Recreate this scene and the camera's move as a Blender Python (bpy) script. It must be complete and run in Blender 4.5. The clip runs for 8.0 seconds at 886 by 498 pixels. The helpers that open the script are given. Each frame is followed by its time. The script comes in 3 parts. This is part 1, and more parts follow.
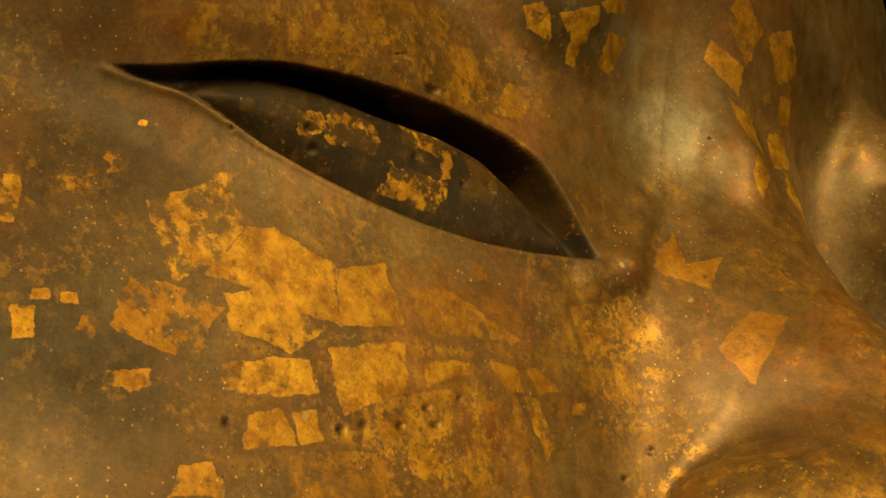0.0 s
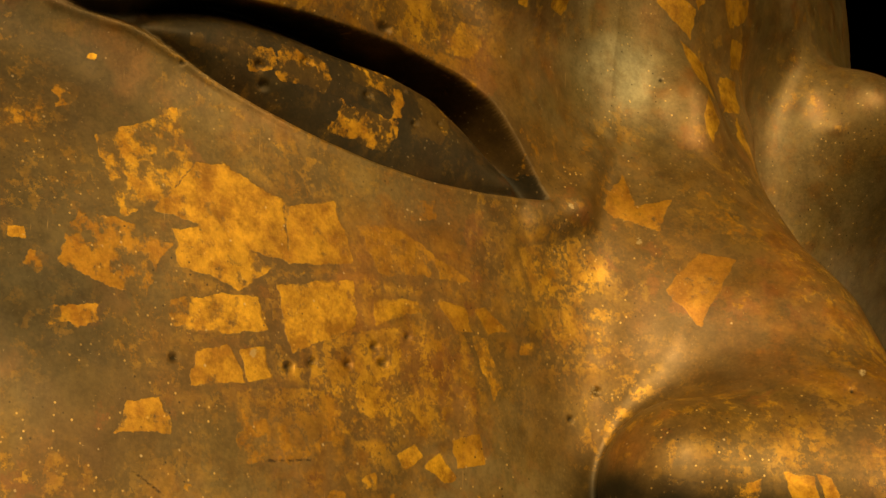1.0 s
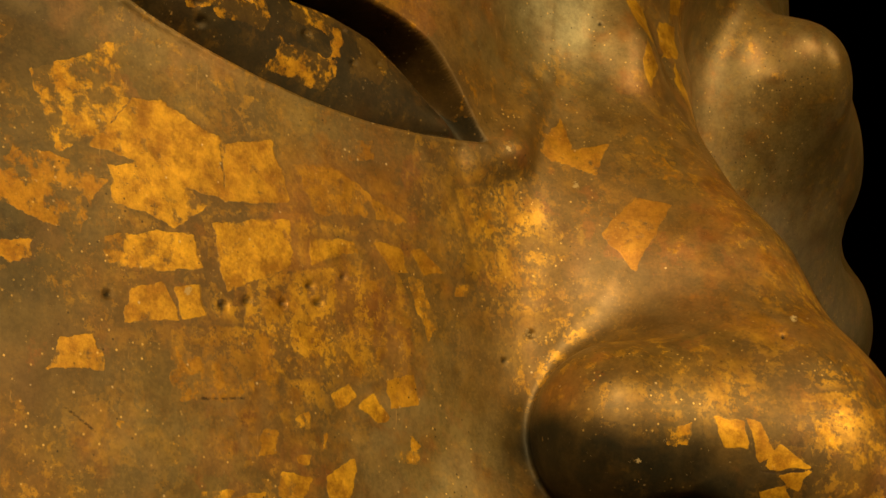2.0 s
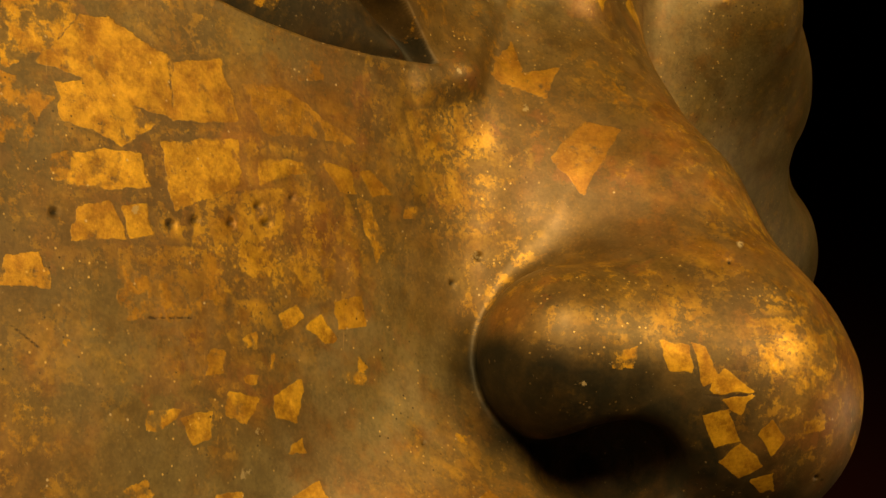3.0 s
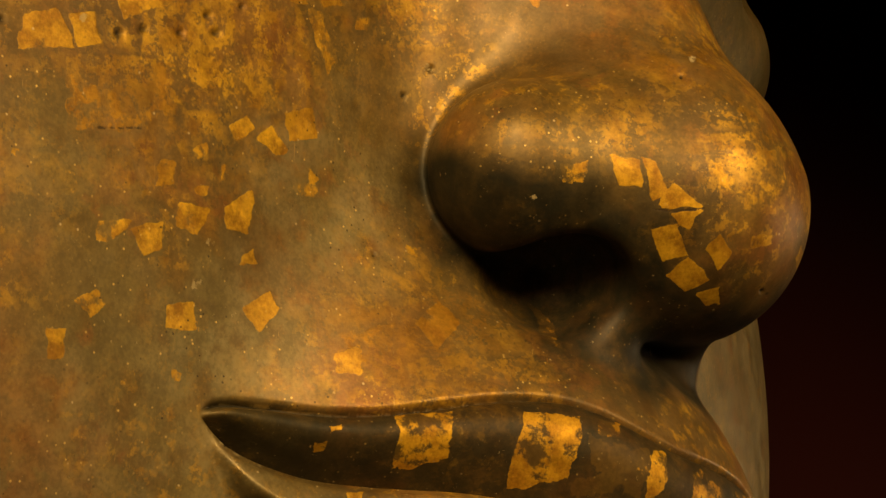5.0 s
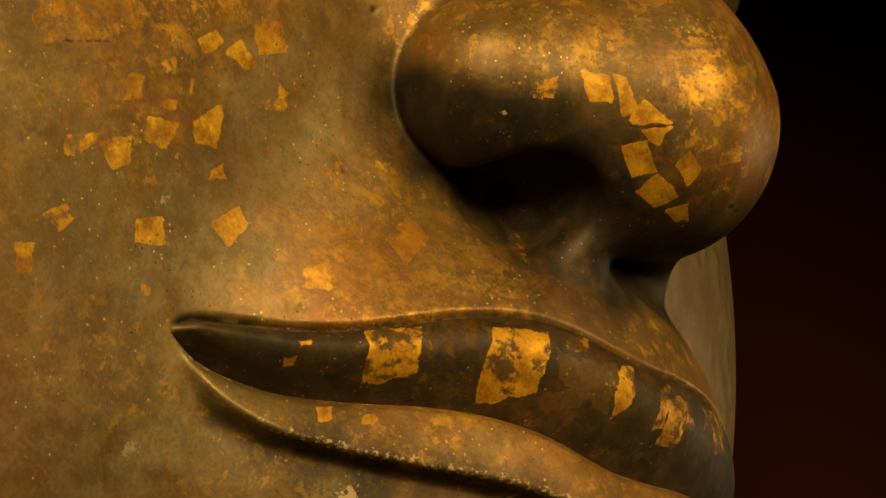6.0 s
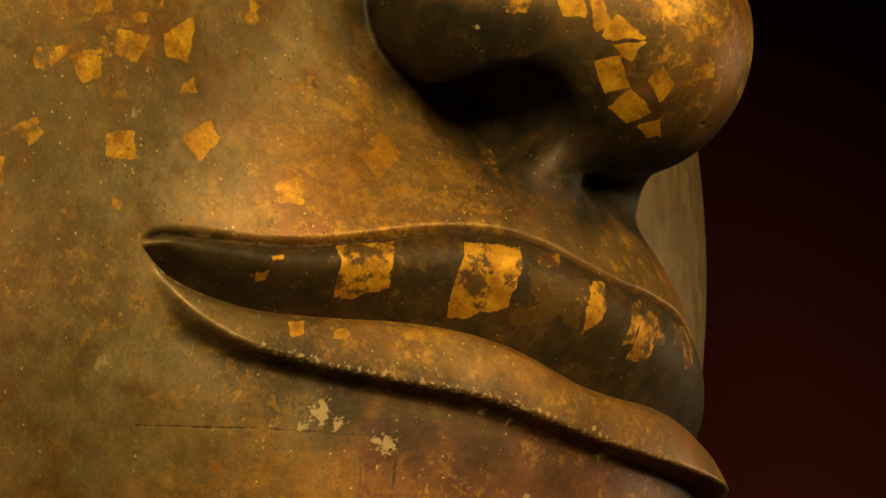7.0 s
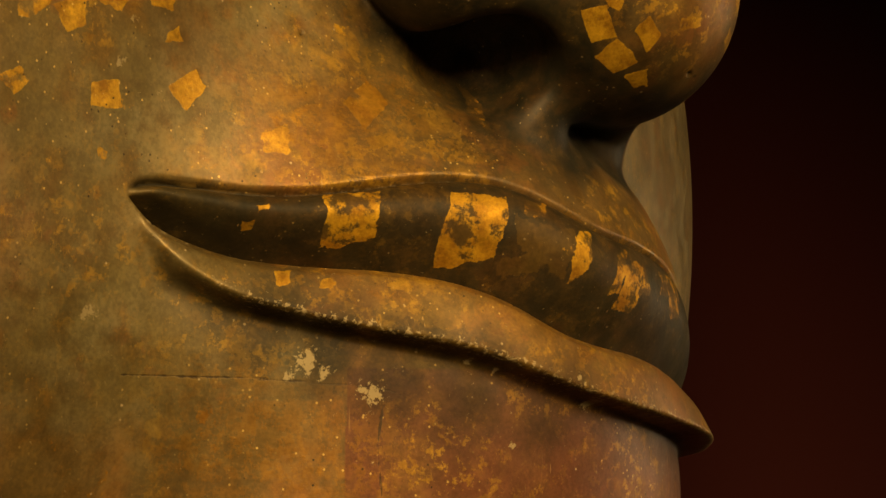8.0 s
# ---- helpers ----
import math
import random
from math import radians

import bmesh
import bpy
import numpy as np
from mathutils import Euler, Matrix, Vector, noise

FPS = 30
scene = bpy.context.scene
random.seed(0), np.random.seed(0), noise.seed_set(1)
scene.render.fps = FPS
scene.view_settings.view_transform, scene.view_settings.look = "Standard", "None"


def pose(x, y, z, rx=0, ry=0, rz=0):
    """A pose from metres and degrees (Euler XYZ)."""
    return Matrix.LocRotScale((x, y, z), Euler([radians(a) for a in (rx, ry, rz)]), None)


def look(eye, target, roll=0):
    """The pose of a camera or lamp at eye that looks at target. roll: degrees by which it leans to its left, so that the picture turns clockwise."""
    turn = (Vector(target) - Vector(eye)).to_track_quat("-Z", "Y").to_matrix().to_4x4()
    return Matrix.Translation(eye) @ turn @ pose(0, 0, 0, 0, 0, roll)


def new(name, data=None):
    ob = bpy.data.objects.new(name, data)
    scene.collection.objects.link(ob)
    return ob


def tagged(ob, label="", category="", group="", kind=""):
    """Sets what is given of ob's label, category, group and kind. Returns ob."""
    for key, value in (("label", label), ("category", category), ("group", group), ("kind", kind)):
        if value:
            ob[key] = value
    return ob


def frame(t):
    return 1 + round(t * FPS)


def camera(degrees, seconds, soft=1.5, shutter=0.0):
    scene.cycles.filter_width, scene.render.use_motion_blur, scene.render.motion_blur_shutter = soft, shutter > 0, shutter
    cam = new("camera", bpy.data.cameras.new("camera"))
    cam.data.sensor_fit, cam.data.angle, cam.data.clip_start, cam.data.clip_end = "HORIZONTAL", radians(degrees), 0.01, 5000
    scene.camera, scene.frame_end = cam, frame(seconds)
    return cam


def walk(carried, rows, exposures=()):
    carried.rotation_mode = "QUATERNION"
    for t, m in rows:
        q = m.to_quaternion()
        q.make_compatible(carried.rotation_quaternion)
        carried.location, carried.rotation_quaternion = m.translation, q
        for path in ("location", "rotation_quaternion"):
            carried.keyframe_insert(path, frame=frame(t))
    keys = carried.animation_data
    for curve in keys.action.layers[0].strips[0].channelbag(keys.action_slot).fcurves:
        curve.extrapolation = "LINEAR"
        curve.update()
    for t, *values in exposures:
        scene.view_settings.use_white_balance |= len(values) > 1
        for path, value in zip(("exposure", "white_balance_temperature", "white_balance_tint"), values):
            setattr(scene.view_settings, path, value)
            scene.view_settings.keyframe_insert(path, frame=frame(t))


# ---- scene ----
EYE = (0.0, 0.0, 1.5)
cam = camera(28.0, 8.0)
# a tripod head: seconds, pan to the right and tilt upwards in degrees
ROWS = [
    (0.0, -5.813, 26.595),
    (0.5, -5.057, 25.731),
    (1.0, -4.013, 24.635),
    (2.5, -0.790, 21.607),
    (3.0, -0.000, 20.221),
    (3.5, 0.564, 18.878),
    (4.0, 1.045, 17.146),
    (5.5, 2.061, 12.843),
    (6.0, 2.649, 11.463),
    (6.5, 3.108, 10.162),
    (7.0, 3.562, 8.724),
    (7.5, 3.874, 7.615),
    (8.0, 4.011, 7.107),
    ]
walk(cam, [(t, pose(*EYE, 90 + tilt, 0, -pan)) for t, pan, tilt in ROWS])

# ---- light: a dim museum hall, warm spotlights on the head ----
world = bpy.data.worlds.new("hall_air")
world.use_nodes = True
world.node_tree.nodes["Background"].inputs[0].default_value = (1.0, 0.72, 0.45, 1)
world.node_tree.nodes["Background"].inputs[1].default_value = 0.03
scene.world = world


def spot(name, eye, target, watts, colour, size, angle):
    lamp = bpy.data.lights.new(name, "SPOT")
    lamp.energy, lamp.color, lamp.shadow_soft_size = watts, colour, size
    lamp.spot_size, lamp.spot_blend = radians(angle), 0.9
    ob = new(name, lamp)
    ob.matrix_world = look(eye, target)
    return ob


spot("spot_lamp", (2.3, -0.9, 2.95), (-0.1, 1.3, 1.8), 360, (1.0, 0.66, 0.25), 0.8, 42)
spot("spot_lamp_wide", (-0.25, -2.0, 2.95), (0.14, 1.2, 1.68), 780, (1.0, 0.66, 0.25), 0.7, 30)
spot("spot_lamp_far", (2.3, 2.05, 1.65), (0.1, 1.5, 1.45), 75, (1.0, 0.74, 0.40), 0.4, 30)

# ---- materials ----
def material(name):
    m = bpy.data.materials.new(name)
    m.use_nodes = True
    nt = m.node_tree
    return m, nt, nt.nodes["Principled BSDF"]


def node(nt, kind, inputs=None, **props):
    n = nt.nodes.new(kind)
    for k, v in props.items():
        setattr(n, k, v)
    for k, v in (inputs or {}).items():
        if hasattr(v, "is_output"):
            nt.links.new(v, n.inputs[k])
        else:
            n.inputs[k].default_value = v
    return n


def dark_cloth():
    m, nt, b = material("dark_red_cloth")
    n = node(nt, "ShaderNodeTexNoise", {"Scale": 3.0, "Detail": 4.0})
    r = node(nt, "ShaderNodeMix", {0: n.outputs[0], 6: (0.034, 0.0016, 0.0015, 1), 7: (0.054, 0.0022, 0.0018, 1)}, data_type="RGBA")
    nt.links.new(r.outputs[2], b.inputs["Base Color"])
    b.inputs["Roughness"].default_value = 0.95
    return m


def bronze():
    """Old lacquered bronze: brown to olive patina, verdigris, lacquer with painted shade, and gold leaf rubbed through.
    """
    m, nt, b = material("gilded_bronze")
    place = node(nt, "ShaderNodeNewGeometry").outputs["Position"]

    def noise_at(scale, detail=6.0, rough=0.55):
        return node(nt, "ShaderNodeTexNoise", {"Vector": place, "Scale": scale, "Detail": detail, "Roughness": rough}).outputs[0]

    def ramp(value, low, high, to0=0.0, to1=1.0):
        return node(nt, "ShaderNodeMapRange", {0: value, 1: low, 2: high, 3: to0, 4: to1}, interpolation_type="SMOOTHSTEP").outputs[0]

    def sums(op, a, c, clamp=False):
        return node(nt, "ShaderNodeMath", {0: a, 1: c}, operation=op, use_clamp=clamp).outputs[0]

    def mix(factor, a, c):
        a, c = [v if hasattr(v, "is_output") else (*v, 1) for v in (a, c)]
        return node(nt, "ShaderNodeMix", {0: factor, 6: a, 7: c}, data_type="RGBA").outputs[2]

    def mark(name):
        return node(nt, "ShaderNodeAttribute", attribute_name=name).outputs["Fac"]

    broad, blot, mid, fine, grit = noise_at(5), noise_at(14, 5), noise_at(45, 7, 0.6), noise_at(160, 5, 0.65), noise_at(420, 3)
    colour = mix(ramp(broad, 0.38, 0.62), (0.185, 0.082, 0.014), (0.128, 0.077, 0.020))
    colour = mix(ramp(blot, 0.52, 0.68, 0, 0.75), colour, (0.27, 0.108, 0.014))
    colour = mix(ramp(mid, 0.48, 0.75, 0, 0.5), colour, (0.085, 0.052, 0.020))
    colour = mix(ramp(noise_at(22, 8, 0.65), 0.46, 0.62, 0, 0.55), colour, (0.140, 0.092, 0.026))
    colour = mix(ramp(noise_at(33, 9, 0.7), 0.54, 0.68, 0, 0.6), colour, (0.060, 0.036, 0.016))
    # ghosts of lost leaf and old varnish, with ragged edges
    ragged = sums("ADD", sums("MULTIPLY", noise_at(8, 10, 0.68), 0.8), sums("MULTIPLY", noise_at(90, 6, 0.7), 0.2))
    colour = mix(ramp(ragged, 0.50, 0.545, 0, 0.62), colour, (0.082, 0.050, 0.018))
    colour = mix(ramp(noise_at(12, 9, 0.7), 0.56, 0.60, 0, 0.55), colour, (0.20, 0.070, 0.014))
    # verdigris and grey bloom
    green = sums("MULTIPLY", mark("green"), ramp(mid, 0.30, 0.55, 0.35, 1.0))
    colour = mix(green, colour, mix(ramp(blot, 0.4, 0.6), (0.150, 0.120, 0.046), (0.205, 0.170, 0.085)))
    colour = mix(sums("MULTIPLY", ramp(mark("green"), 0.72, 1.0), ramp(mid, 0.35, 0.6, 0.3, 0.9)), colour, (0.25, 0.235, 0.155))
    # red-brown repair plate on the chin, dark lacquer and painted shade in the hollows
    colour = mix(sums("MULTIPLY", mark("plate"), ramp(blot, 0.25, 0.5, 0.5, 0.95)), colour, (0.150, 0.052, 0.024))
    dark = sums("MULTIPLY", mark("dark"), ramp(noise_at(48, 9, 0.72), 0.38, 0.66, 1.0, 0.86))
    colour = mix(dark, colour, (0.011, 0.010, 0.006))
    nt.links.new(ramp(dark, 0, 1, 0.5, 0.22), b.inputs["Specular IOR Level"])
    # gold dust caught in the skin
    dust = sums("MULTIPLY", ramp(noise_at(9, 6), 0.42, 0.58), sums("ADD", ramp(noise_at(110, 8, 0.75), 0.53, 0.57, 0, 0.6), ramp(mid, 0.45, 0.65, 0, 0.2)))
    rubbed = sums("MULTIPLY", mark("gilding"), sums("ADD", ramp(sums("ADD", sums("MULTIPLY", noise_at(38, 9, 0.72), 0.6), sums("MULTIPLY", noise_at(230, 5, 0.7), 0.4)), 0.485, 0.525, 0, 0.95), 0.02))
    dust = sums("MAXIMUM", dust, rubbed)
    dust = sums("MULTIPLY", dust, sums("SUBTRACT", 1.0, sums("MAXIMUM", green, dark), True))
    # leaf: an uneven edge, holes where it is tattered
    edge = sums("ADD", mark("leaf"), sums("MULTIPLY", sums("SUBTRACT", mid, 0.5), sums("MULTIPLY", mark("tatter"), 0.024)))
    edge = sums("ADD", edge, sums("MULTIPLY", sums("SUBTRACT", fine, 0.5), 0.003))
    whole = ramp(edge, 0.0, 0.0005)
    wear = sums("ADD", sums("MULTIPLY", noise_at(75, 8, 0.7), 0.55), sums("ADD", sums("MULTIPLY", fine, 0.20), sums("MULTIPLY", noise_at(26, 5), 0.25)))
    kept = ramp(sums("SUBTRACT", wear, sums("MULTIPLY", mark("tatter"), 0.27)), 0.325, 0.39, 0.10, 0.97)
    gold = sums("MAXIMUM", sums("MULTIPLY", whole, kept), dust)
    gilt = mix(sums("MULTIPLY", mark("tone"), ramp(noise_at(60, 9, 0.75), 0.36, 0.62, 0.1, 1.0)), (0.24, 0.108, 0.009), (0.66, 0.385, 0.022))
    colour = mix(gold, colour, gilt)
    shade = node(nt, "ShaderNodeMix", {0: 1.0, 6: colour, 7: node(nt, "ShaderNodeCombineColor", {i: ramp(sums("ADD", sums("MULTIPLY", noise_at(70, 10, 0.75), 0.7), sums("MULTIPLY", grit, 0.3)), 0.36, 0.64, 0.74, 1.22) for i in range(3)}).outputs[0]}, data_type="RGBA", blend_type="MULTIPLY")
    colour = shade.outputs[2]
    # pale chips
    chips = node(nt, "ShaderNodeTexVoronoi", {"Vector": place, "Scale": 120.0, "Randomness": 1.0})
    chip = sums("MULTIPLY", ramp(chips.outputs["Distance"], 0.06, 0.13, 1, 0), sums("GREATER_THAN", node(nt, "ShaderNodeSeparateColor", {0: chips.outputs["Color"]}).outputs[0], 0.84))
    chip = sums("MULTIPLY", chip, ramp(fine, 0.42, 0.5))
    colour = mix(sums("MULTIPLY", chip, sums("SUBTRACT", 0.8, sums("MULTIPLY", dark, 0.6))), colour, (0.50, 0.38, 0.22))
    dots = node(nt, "ShaderNodeTexVoronoi", {"Vector": place, "Scale": 260.0, "Randomness": 1.0})
    pick = node(nt, "ShaderNodeSeparateColor", {0: dots.outputs["Color"]})
    speck = sums("MULTIPLY", ramp(dots.outputs["Distance"], 0.10, 0.24, 1, 0), sums("MULTIPLY", ramp(noise_at(11, 4), 0.45, 0.62, 0.1, 1.0), sums("SUBTRACT", 1.0, sums("MULTIPLY", dark, 0.9), True)))
    colour = mix(sums("MULTIPLY", speck, sums("GREATER_THAN", pick.outputs[0], 0.78)), colour, (0.62, 0.42, 0.13))
    colour = mix(sums("MULTIPLY", speck, sums("GREATER_THAN", pick.outputs[1], 0.84)), colour, (0.03, 0.02, 0.010))
    hairs = node(nt, "ShaderNodeTexNoise", {"Vector": node(nt, "ShaderNodeMapping", {0: place, 2: (0.3, 0.2, 0.6), 3: (420.0, 420.0, 26.0)}).outputs[0], "Scale": 1.0, "Detail": 2.0}).outputs[0]
    hair = sums("MULTIPLY", ramp(hairs, 0.72, 0.78), ramp(noise_at(17, 3), 0.5, 0.6))
    colour = mix(sums("MULTIPLY", hair, 0.55), colour, (0.42, 0.27, 0.10))
    crust = ramp(sums("ADD", mark("pale"), sums("MULTIPLY", sums("SUBTRACT", noise_at(300, 6, 0.75), 0.5), 3.6)), 0.58, 0.70)
    colour = mix(sums("MULTIPLY", crust, 0.65), colour, (0.40, 0.32, 0.18))
    seam = ramp(sums("ADD", mark("crack"), sums("MULTIPLY", sums("SUBTRACT", fine, 0.5), 0.003)), 0.0001, 0.0009, 1, 0)
    colour = mix(sums("MULTIPLY", seam, 0.85), colour, (0.03, 0.018, 0.010))
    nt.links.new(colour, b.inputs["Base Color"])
    nt.links.new(sums("MULTIPLY", ramp(gold, 0, 1, 0.38, 0.50), sums("SUBTRACT", 1.0, sums("MULTIPLY", dark, sums("SUBTRACT", 1.0, gold)), True)), b.inputs["Metallic"])
    nt.links.new(sums("ADD", ramp(gold, 0, 1, 0.43, 0.41), sums("ADD", ramp(mid, 0.3, 0.7, -0.06, 0.08), sums("MULTIPLY", dark, 0.12))), b.inputs["Roughness"])
    height = sums("ADD", sums("MULTIPLY", noise_at(60, 9, 0.72), 0.7), sums("ADD", sums("MULTIPLY", fine, 0.32), sums("MULTIPLY", grit, 0.12)))
    height = sums("ADD", height, sums("MULTIPLY", gold, sums("ADD", 0.08, sums("MULTIPLY", noise_at(260, 6, 0.7), 0.5))))
    height = sums("SUBTRACT", height, sums("ADD", sums("MULTIPLY", chip, 0.5), sums("MULTIPLY", seam, 0.9)))
    bump = node(nt, "ShaderNodeBump", {"Height": height, "Strength": 0.15, "Distance": 0.003})
    nt.links.new(bump.outputs[0], b.inputs["Normal"])
    return m


# ---- the head, as a solid in its own axes: a sideways, b forwards from the nose tip, z up ----
TURN = radians(55.0)
TIP = (0.25688, 1.11764, 1.81401)
CS, SN = math.cos(TURN), math.sin(TURN)
RISE = radians(17.0)


def smin(d, e, k):
    h = np.maximum(k - np.abs(d - e), 0) / k
    return np.minimum(d, e) - h * h * k * 0.25


def smax(d, e, k):
    return -smin(-d, -e, k)


def ellipsoid(a, b, z, c, r):
    x, y, w = (a - c[0]) / r[0], (b - c[1]) / r[1], (z - c[2]) / r[2]
    k0 = np.sqrt(x * x + y * y + w * w)
    k1 = np.sqrt((x / r[0]) ** 2 + (y / r[1]) ** 2 + (w / r[2]) ** 2) + 1e-9
    return k0 * (k0 - 1) / k1


def rod(a, b, z, p, q, r0, r1):
    d = (q[0] - p[0], q[1] - p[1], q[2] - p[2])
    n = d[0] ** 2 + d[1] ** 2 + d[2] ** 2
    t = np.clip(((a - p[0]) * d[0] + (b - p[1]) * d[1] + (z - p[2]) * d[2]) / n, 0, 1)
    return np.sqrt((a - p[0] - t * d[0]) ** 2 + (b - p[1] - t * d[1]) ** 2 + (z - p[2] - t * d[2]) ** 2) - (r0 + (r1 - r0) * t)


def solid(x, b, z):
    a = np.sqrt(x * x + 1e-6)
    # skull, jaw, cheeks, mouth, chin, neck
    d = ellipsoid(a, b, z, (0.0, -0.688, 2.155), (0.738, 0.514, 0.9))
    d = smin(d, ellipsoid(a, b, z, (0, -0.61, 2.46), (0.66, 0.48, 0.50)), 0.08)
    d = smin(d, ellipsoid(a, b, z, (0.0, -0.639, 1.601), (0.611, 0.426, 0.5)), 0.10)
    d = smin(d, ellipsoid(a, b, z, (0.342, -0.446, 1.768), (0.442, 0.212, 0.52)), 0.10)
    d = smin(d, ellipsoid(a, b, z, (0.0, -0.362, 1.584), (0.272, 0.318, 0.237)), 0.10)
    d = smin(d, ellipsoid(a, b, z, (0.0, -0.294, 1.416), (0.247, 0.235, 0.197)), 0.08)
    d = smin(d, rod(a, b, z, (0, -0.80, 1.0), (0, -0.78, 1.7), 0.40, 0.36), 0.10)
    # the bulging lid, and the brow running down into the bridge of the nose
    d = smin(d, ellipsoid(a, b, z, (0.421, -0.381, 2.127), (0.244, 0.176, 0.119)), 0.05)
    # it stands out less on the near side of this hand-modelled face
    b0, b = b, b + 0.06 * np.clip(x / 0.12, 0, 1)
    d = smin(d, rod(a, b, z, (0.028, -0.2, 2.144), (0.197, -0.138, 2.229), 0.028, 0.04), 0.05)
    d = smin(d, rod(a, b, z, (0.197, -0.138, 2.229), (0.53, -0.29, 2.235), 0.04, 0.036), 0.05)
    b = b0
    # socket and the fold between brow and lid, shallower on the near side
    b = b0 - 0.022 * np.clip(x / 0.10, 0, 1)
    d = smax(d, -ellipsoid(a, b, z, (0.136, -0.14, 2.153), (0.052, 0.059, 0.101)), 0.08)
    f = smin(rod(a, b, z, (0.17, -0.13, 2.07), (0.3, -0.15, 2.15), 0.022, 0.026), rod(a, b, z, (0.3, -0.15, 2.15), (0.46, -0.215, 2.19), 0.026, 0.02), 0.02)
    d = smax(d, -(f + 0.10 * np.clip(x / 0.08, 0, 1)), 0.05)
    b = b0
    # the far lid, fuller than the near one
    d = smin(d, ellipsoid(x, b, z, (-0.287, -0.237, 2.212), (0.130, 0.090, 0.099)), 0.075)
    # bridge and flank of the nose
    d = smin(d, rod(a, b, z, (0.0, -0.226, 2.123), (0.0, -0.128, 1.954), 0.028, 0.056), 0.09)
    d = smin(d, ellipsoid(a, b, z, (0.0, -0.20, 1.92), (0.097, 0.085, 0.16)), 0.09)
    # tip and wing of the nose, nostril
    w = smin(rod(a, b, z, (0.0, -0.128, 1.954), (0.0, -0.081, 1.814), 0.056, 0.083), rod(a, b, z, (0.114, -0.135, 1.832), (0.016, -0.084, 1.842), 0.059, 0.07), 0.06)
    d = smin(d, w, 0.008 + 0.034 * np.clip((z - 1.825) / 0.06, 0, 1) * np.clip((0.15 - a) / 0.06, 0, 1))
    # the sill of the nostril running down to the septum
    d = smin(d, rod(a, b, z, (0.085, -0.137, 1.787), (0.047, -0.108, 1.732), 0.016, 0.018), 0.028)
    # the fold at the inner corner of the eye, and the knuckle where brow and bridge meet
    e = smin(rod(a, b, z, (0.187, -0.204, 2.014), (0.152, -0.195, 2.034), 0.007, 0.010), rod(a, b, z, (0.152, -0.195, 2.034), (0.119, -0.199, 2.092), 0.010, 0.008), 0.01)
    d = smin(d, e, 0.016)
    d = smin(d, ellipsoid(x, b, z, (0.034, -0.166, 2.153), (0.016, 0.014, 0.026)), 0.03)
    return smax(d, -ellipsoid(a, b, z, (0.085, -0.125, 1.765), (0.034, 0.046, 0.032)), 0.02)


def chart(x, b, z):
    """Places on the face as seen obliquely from either side: along, up."""
    a = np.abs(x)
    return SN * b - CS * a, z * math.cos(RISE) + (CS * b + SN * a) * math.sin(RISE)


# outlines of the eye and the mouth: sideways, up
LID = ((0.1767, 0.1808, 0.1936, 0.2096, 0.2302, 0.2595, 0.3126, 0.3650, 0.4111, 0.4508, 0.4836, 0.5125, 0.5486),
       (2.0304, 2.0371, 2.0519, 2.0698, 2.0882, 2.0980, 2.0963, 2.0874, 2.0787, 2.0709, 2.0607, 2.0505, 2.0418))
BALL = ((0.1865, 0.2027, 0.2208, 0.2453, 0.2743, 0.3102, 0.3597, 0.4053, 0.4451, 0.4784, 0.5038),
       (2.0279, 2.0359, 2.0466, 2.0636, 2.0788, 2.0792, 2.0710, 2.0655, 2.0596, 2.0501, 2.0375))
RIM = ((0.1767, 0.2359, 0.2838, 0.3284, 0.3704, 0.4111, 0.4429, 0.4708, 0.4974, 0.5264, 0.5486),
       (2.0304, 2.0168, 2.0095, 2.0079, 2.0111, 2.0167, 2.0227, 2.0313, 2.0383, 2.0385, 2.0418))
LIP = ((-0.1300, -0.0850, -0.0412, 0.0060, 0.0491, 0.0738, 0.0937, 0.1159, 0.1384, 0.1637, 0.1850, 0.2139, 0.2424, 0.2729, 0.3036, 0.3171),
       (1.5850, 1.6140, 1.6361, 1.6445, 1.6505, 1.6607, 1.6710, 1.6774, 1.6776, 1.6741, 1.6689, 1.6626, 1.6601, 1.6616, 1.6609, 1.6543))
SLIT = ((-0.1300, -0.0618, -0.0335, -0.0044, 0.0341, 0.0678, 0.0946, 0.1136, 0.1301, 0.1478, 0.1637, 0.1886, 0.2205, 0.2539, 0.2799, 0.3028, 0.3171),
       (1.5320, 1.5489, 1.5553, 1.5651, 1.5723, 1.5759, 1.5816, 1.5910, 1.6005, 1.6075, 1.6126, 1.6166, 1.6173, 1.6203, 1.6283, 1.6376, 1.6536))
SILL = ((-0.1300, -0.0731, -0.0199, 0.0440, 0.0938, 0.1309, 0.1606, 0.1858, 0.2094, 0.2335, 0.2592, 0.2919, 0.3118),
       (1.5120, 1.5215, 1.5290, 1.5385, 1.5485, 1.5614, 1.5713, 1.5766, 1.5826, 1.5894, 1.5972, 1.6146, 1.6431))


def ease(t):
    t = np.clip(t, 0, 1)
    return t * t * (3 - 2 * t)


def rounded(line):
    """An outline drawn through its corners as one flowing curve."""
    hs = np.linspace(line[0][0], line[0][-1], 240)
    vs = np.interp(hs, *line)
    w = np.hanning(17)
    for _ in range(2):
        grown = np.concatenate([2 * vs[0] - vs[8:0:-1], vs, 2 * vs[-1] - vs[-2:-10:-1]])
        vs = np.convolve(grown, w / w.sum(), "valid")
    return hs, vs


LID, BALL, RIM, LIP, SLIT, SILL = [rounded(line) for line in (LID, BALL, RIM, LIP, SLIT, SILL)]


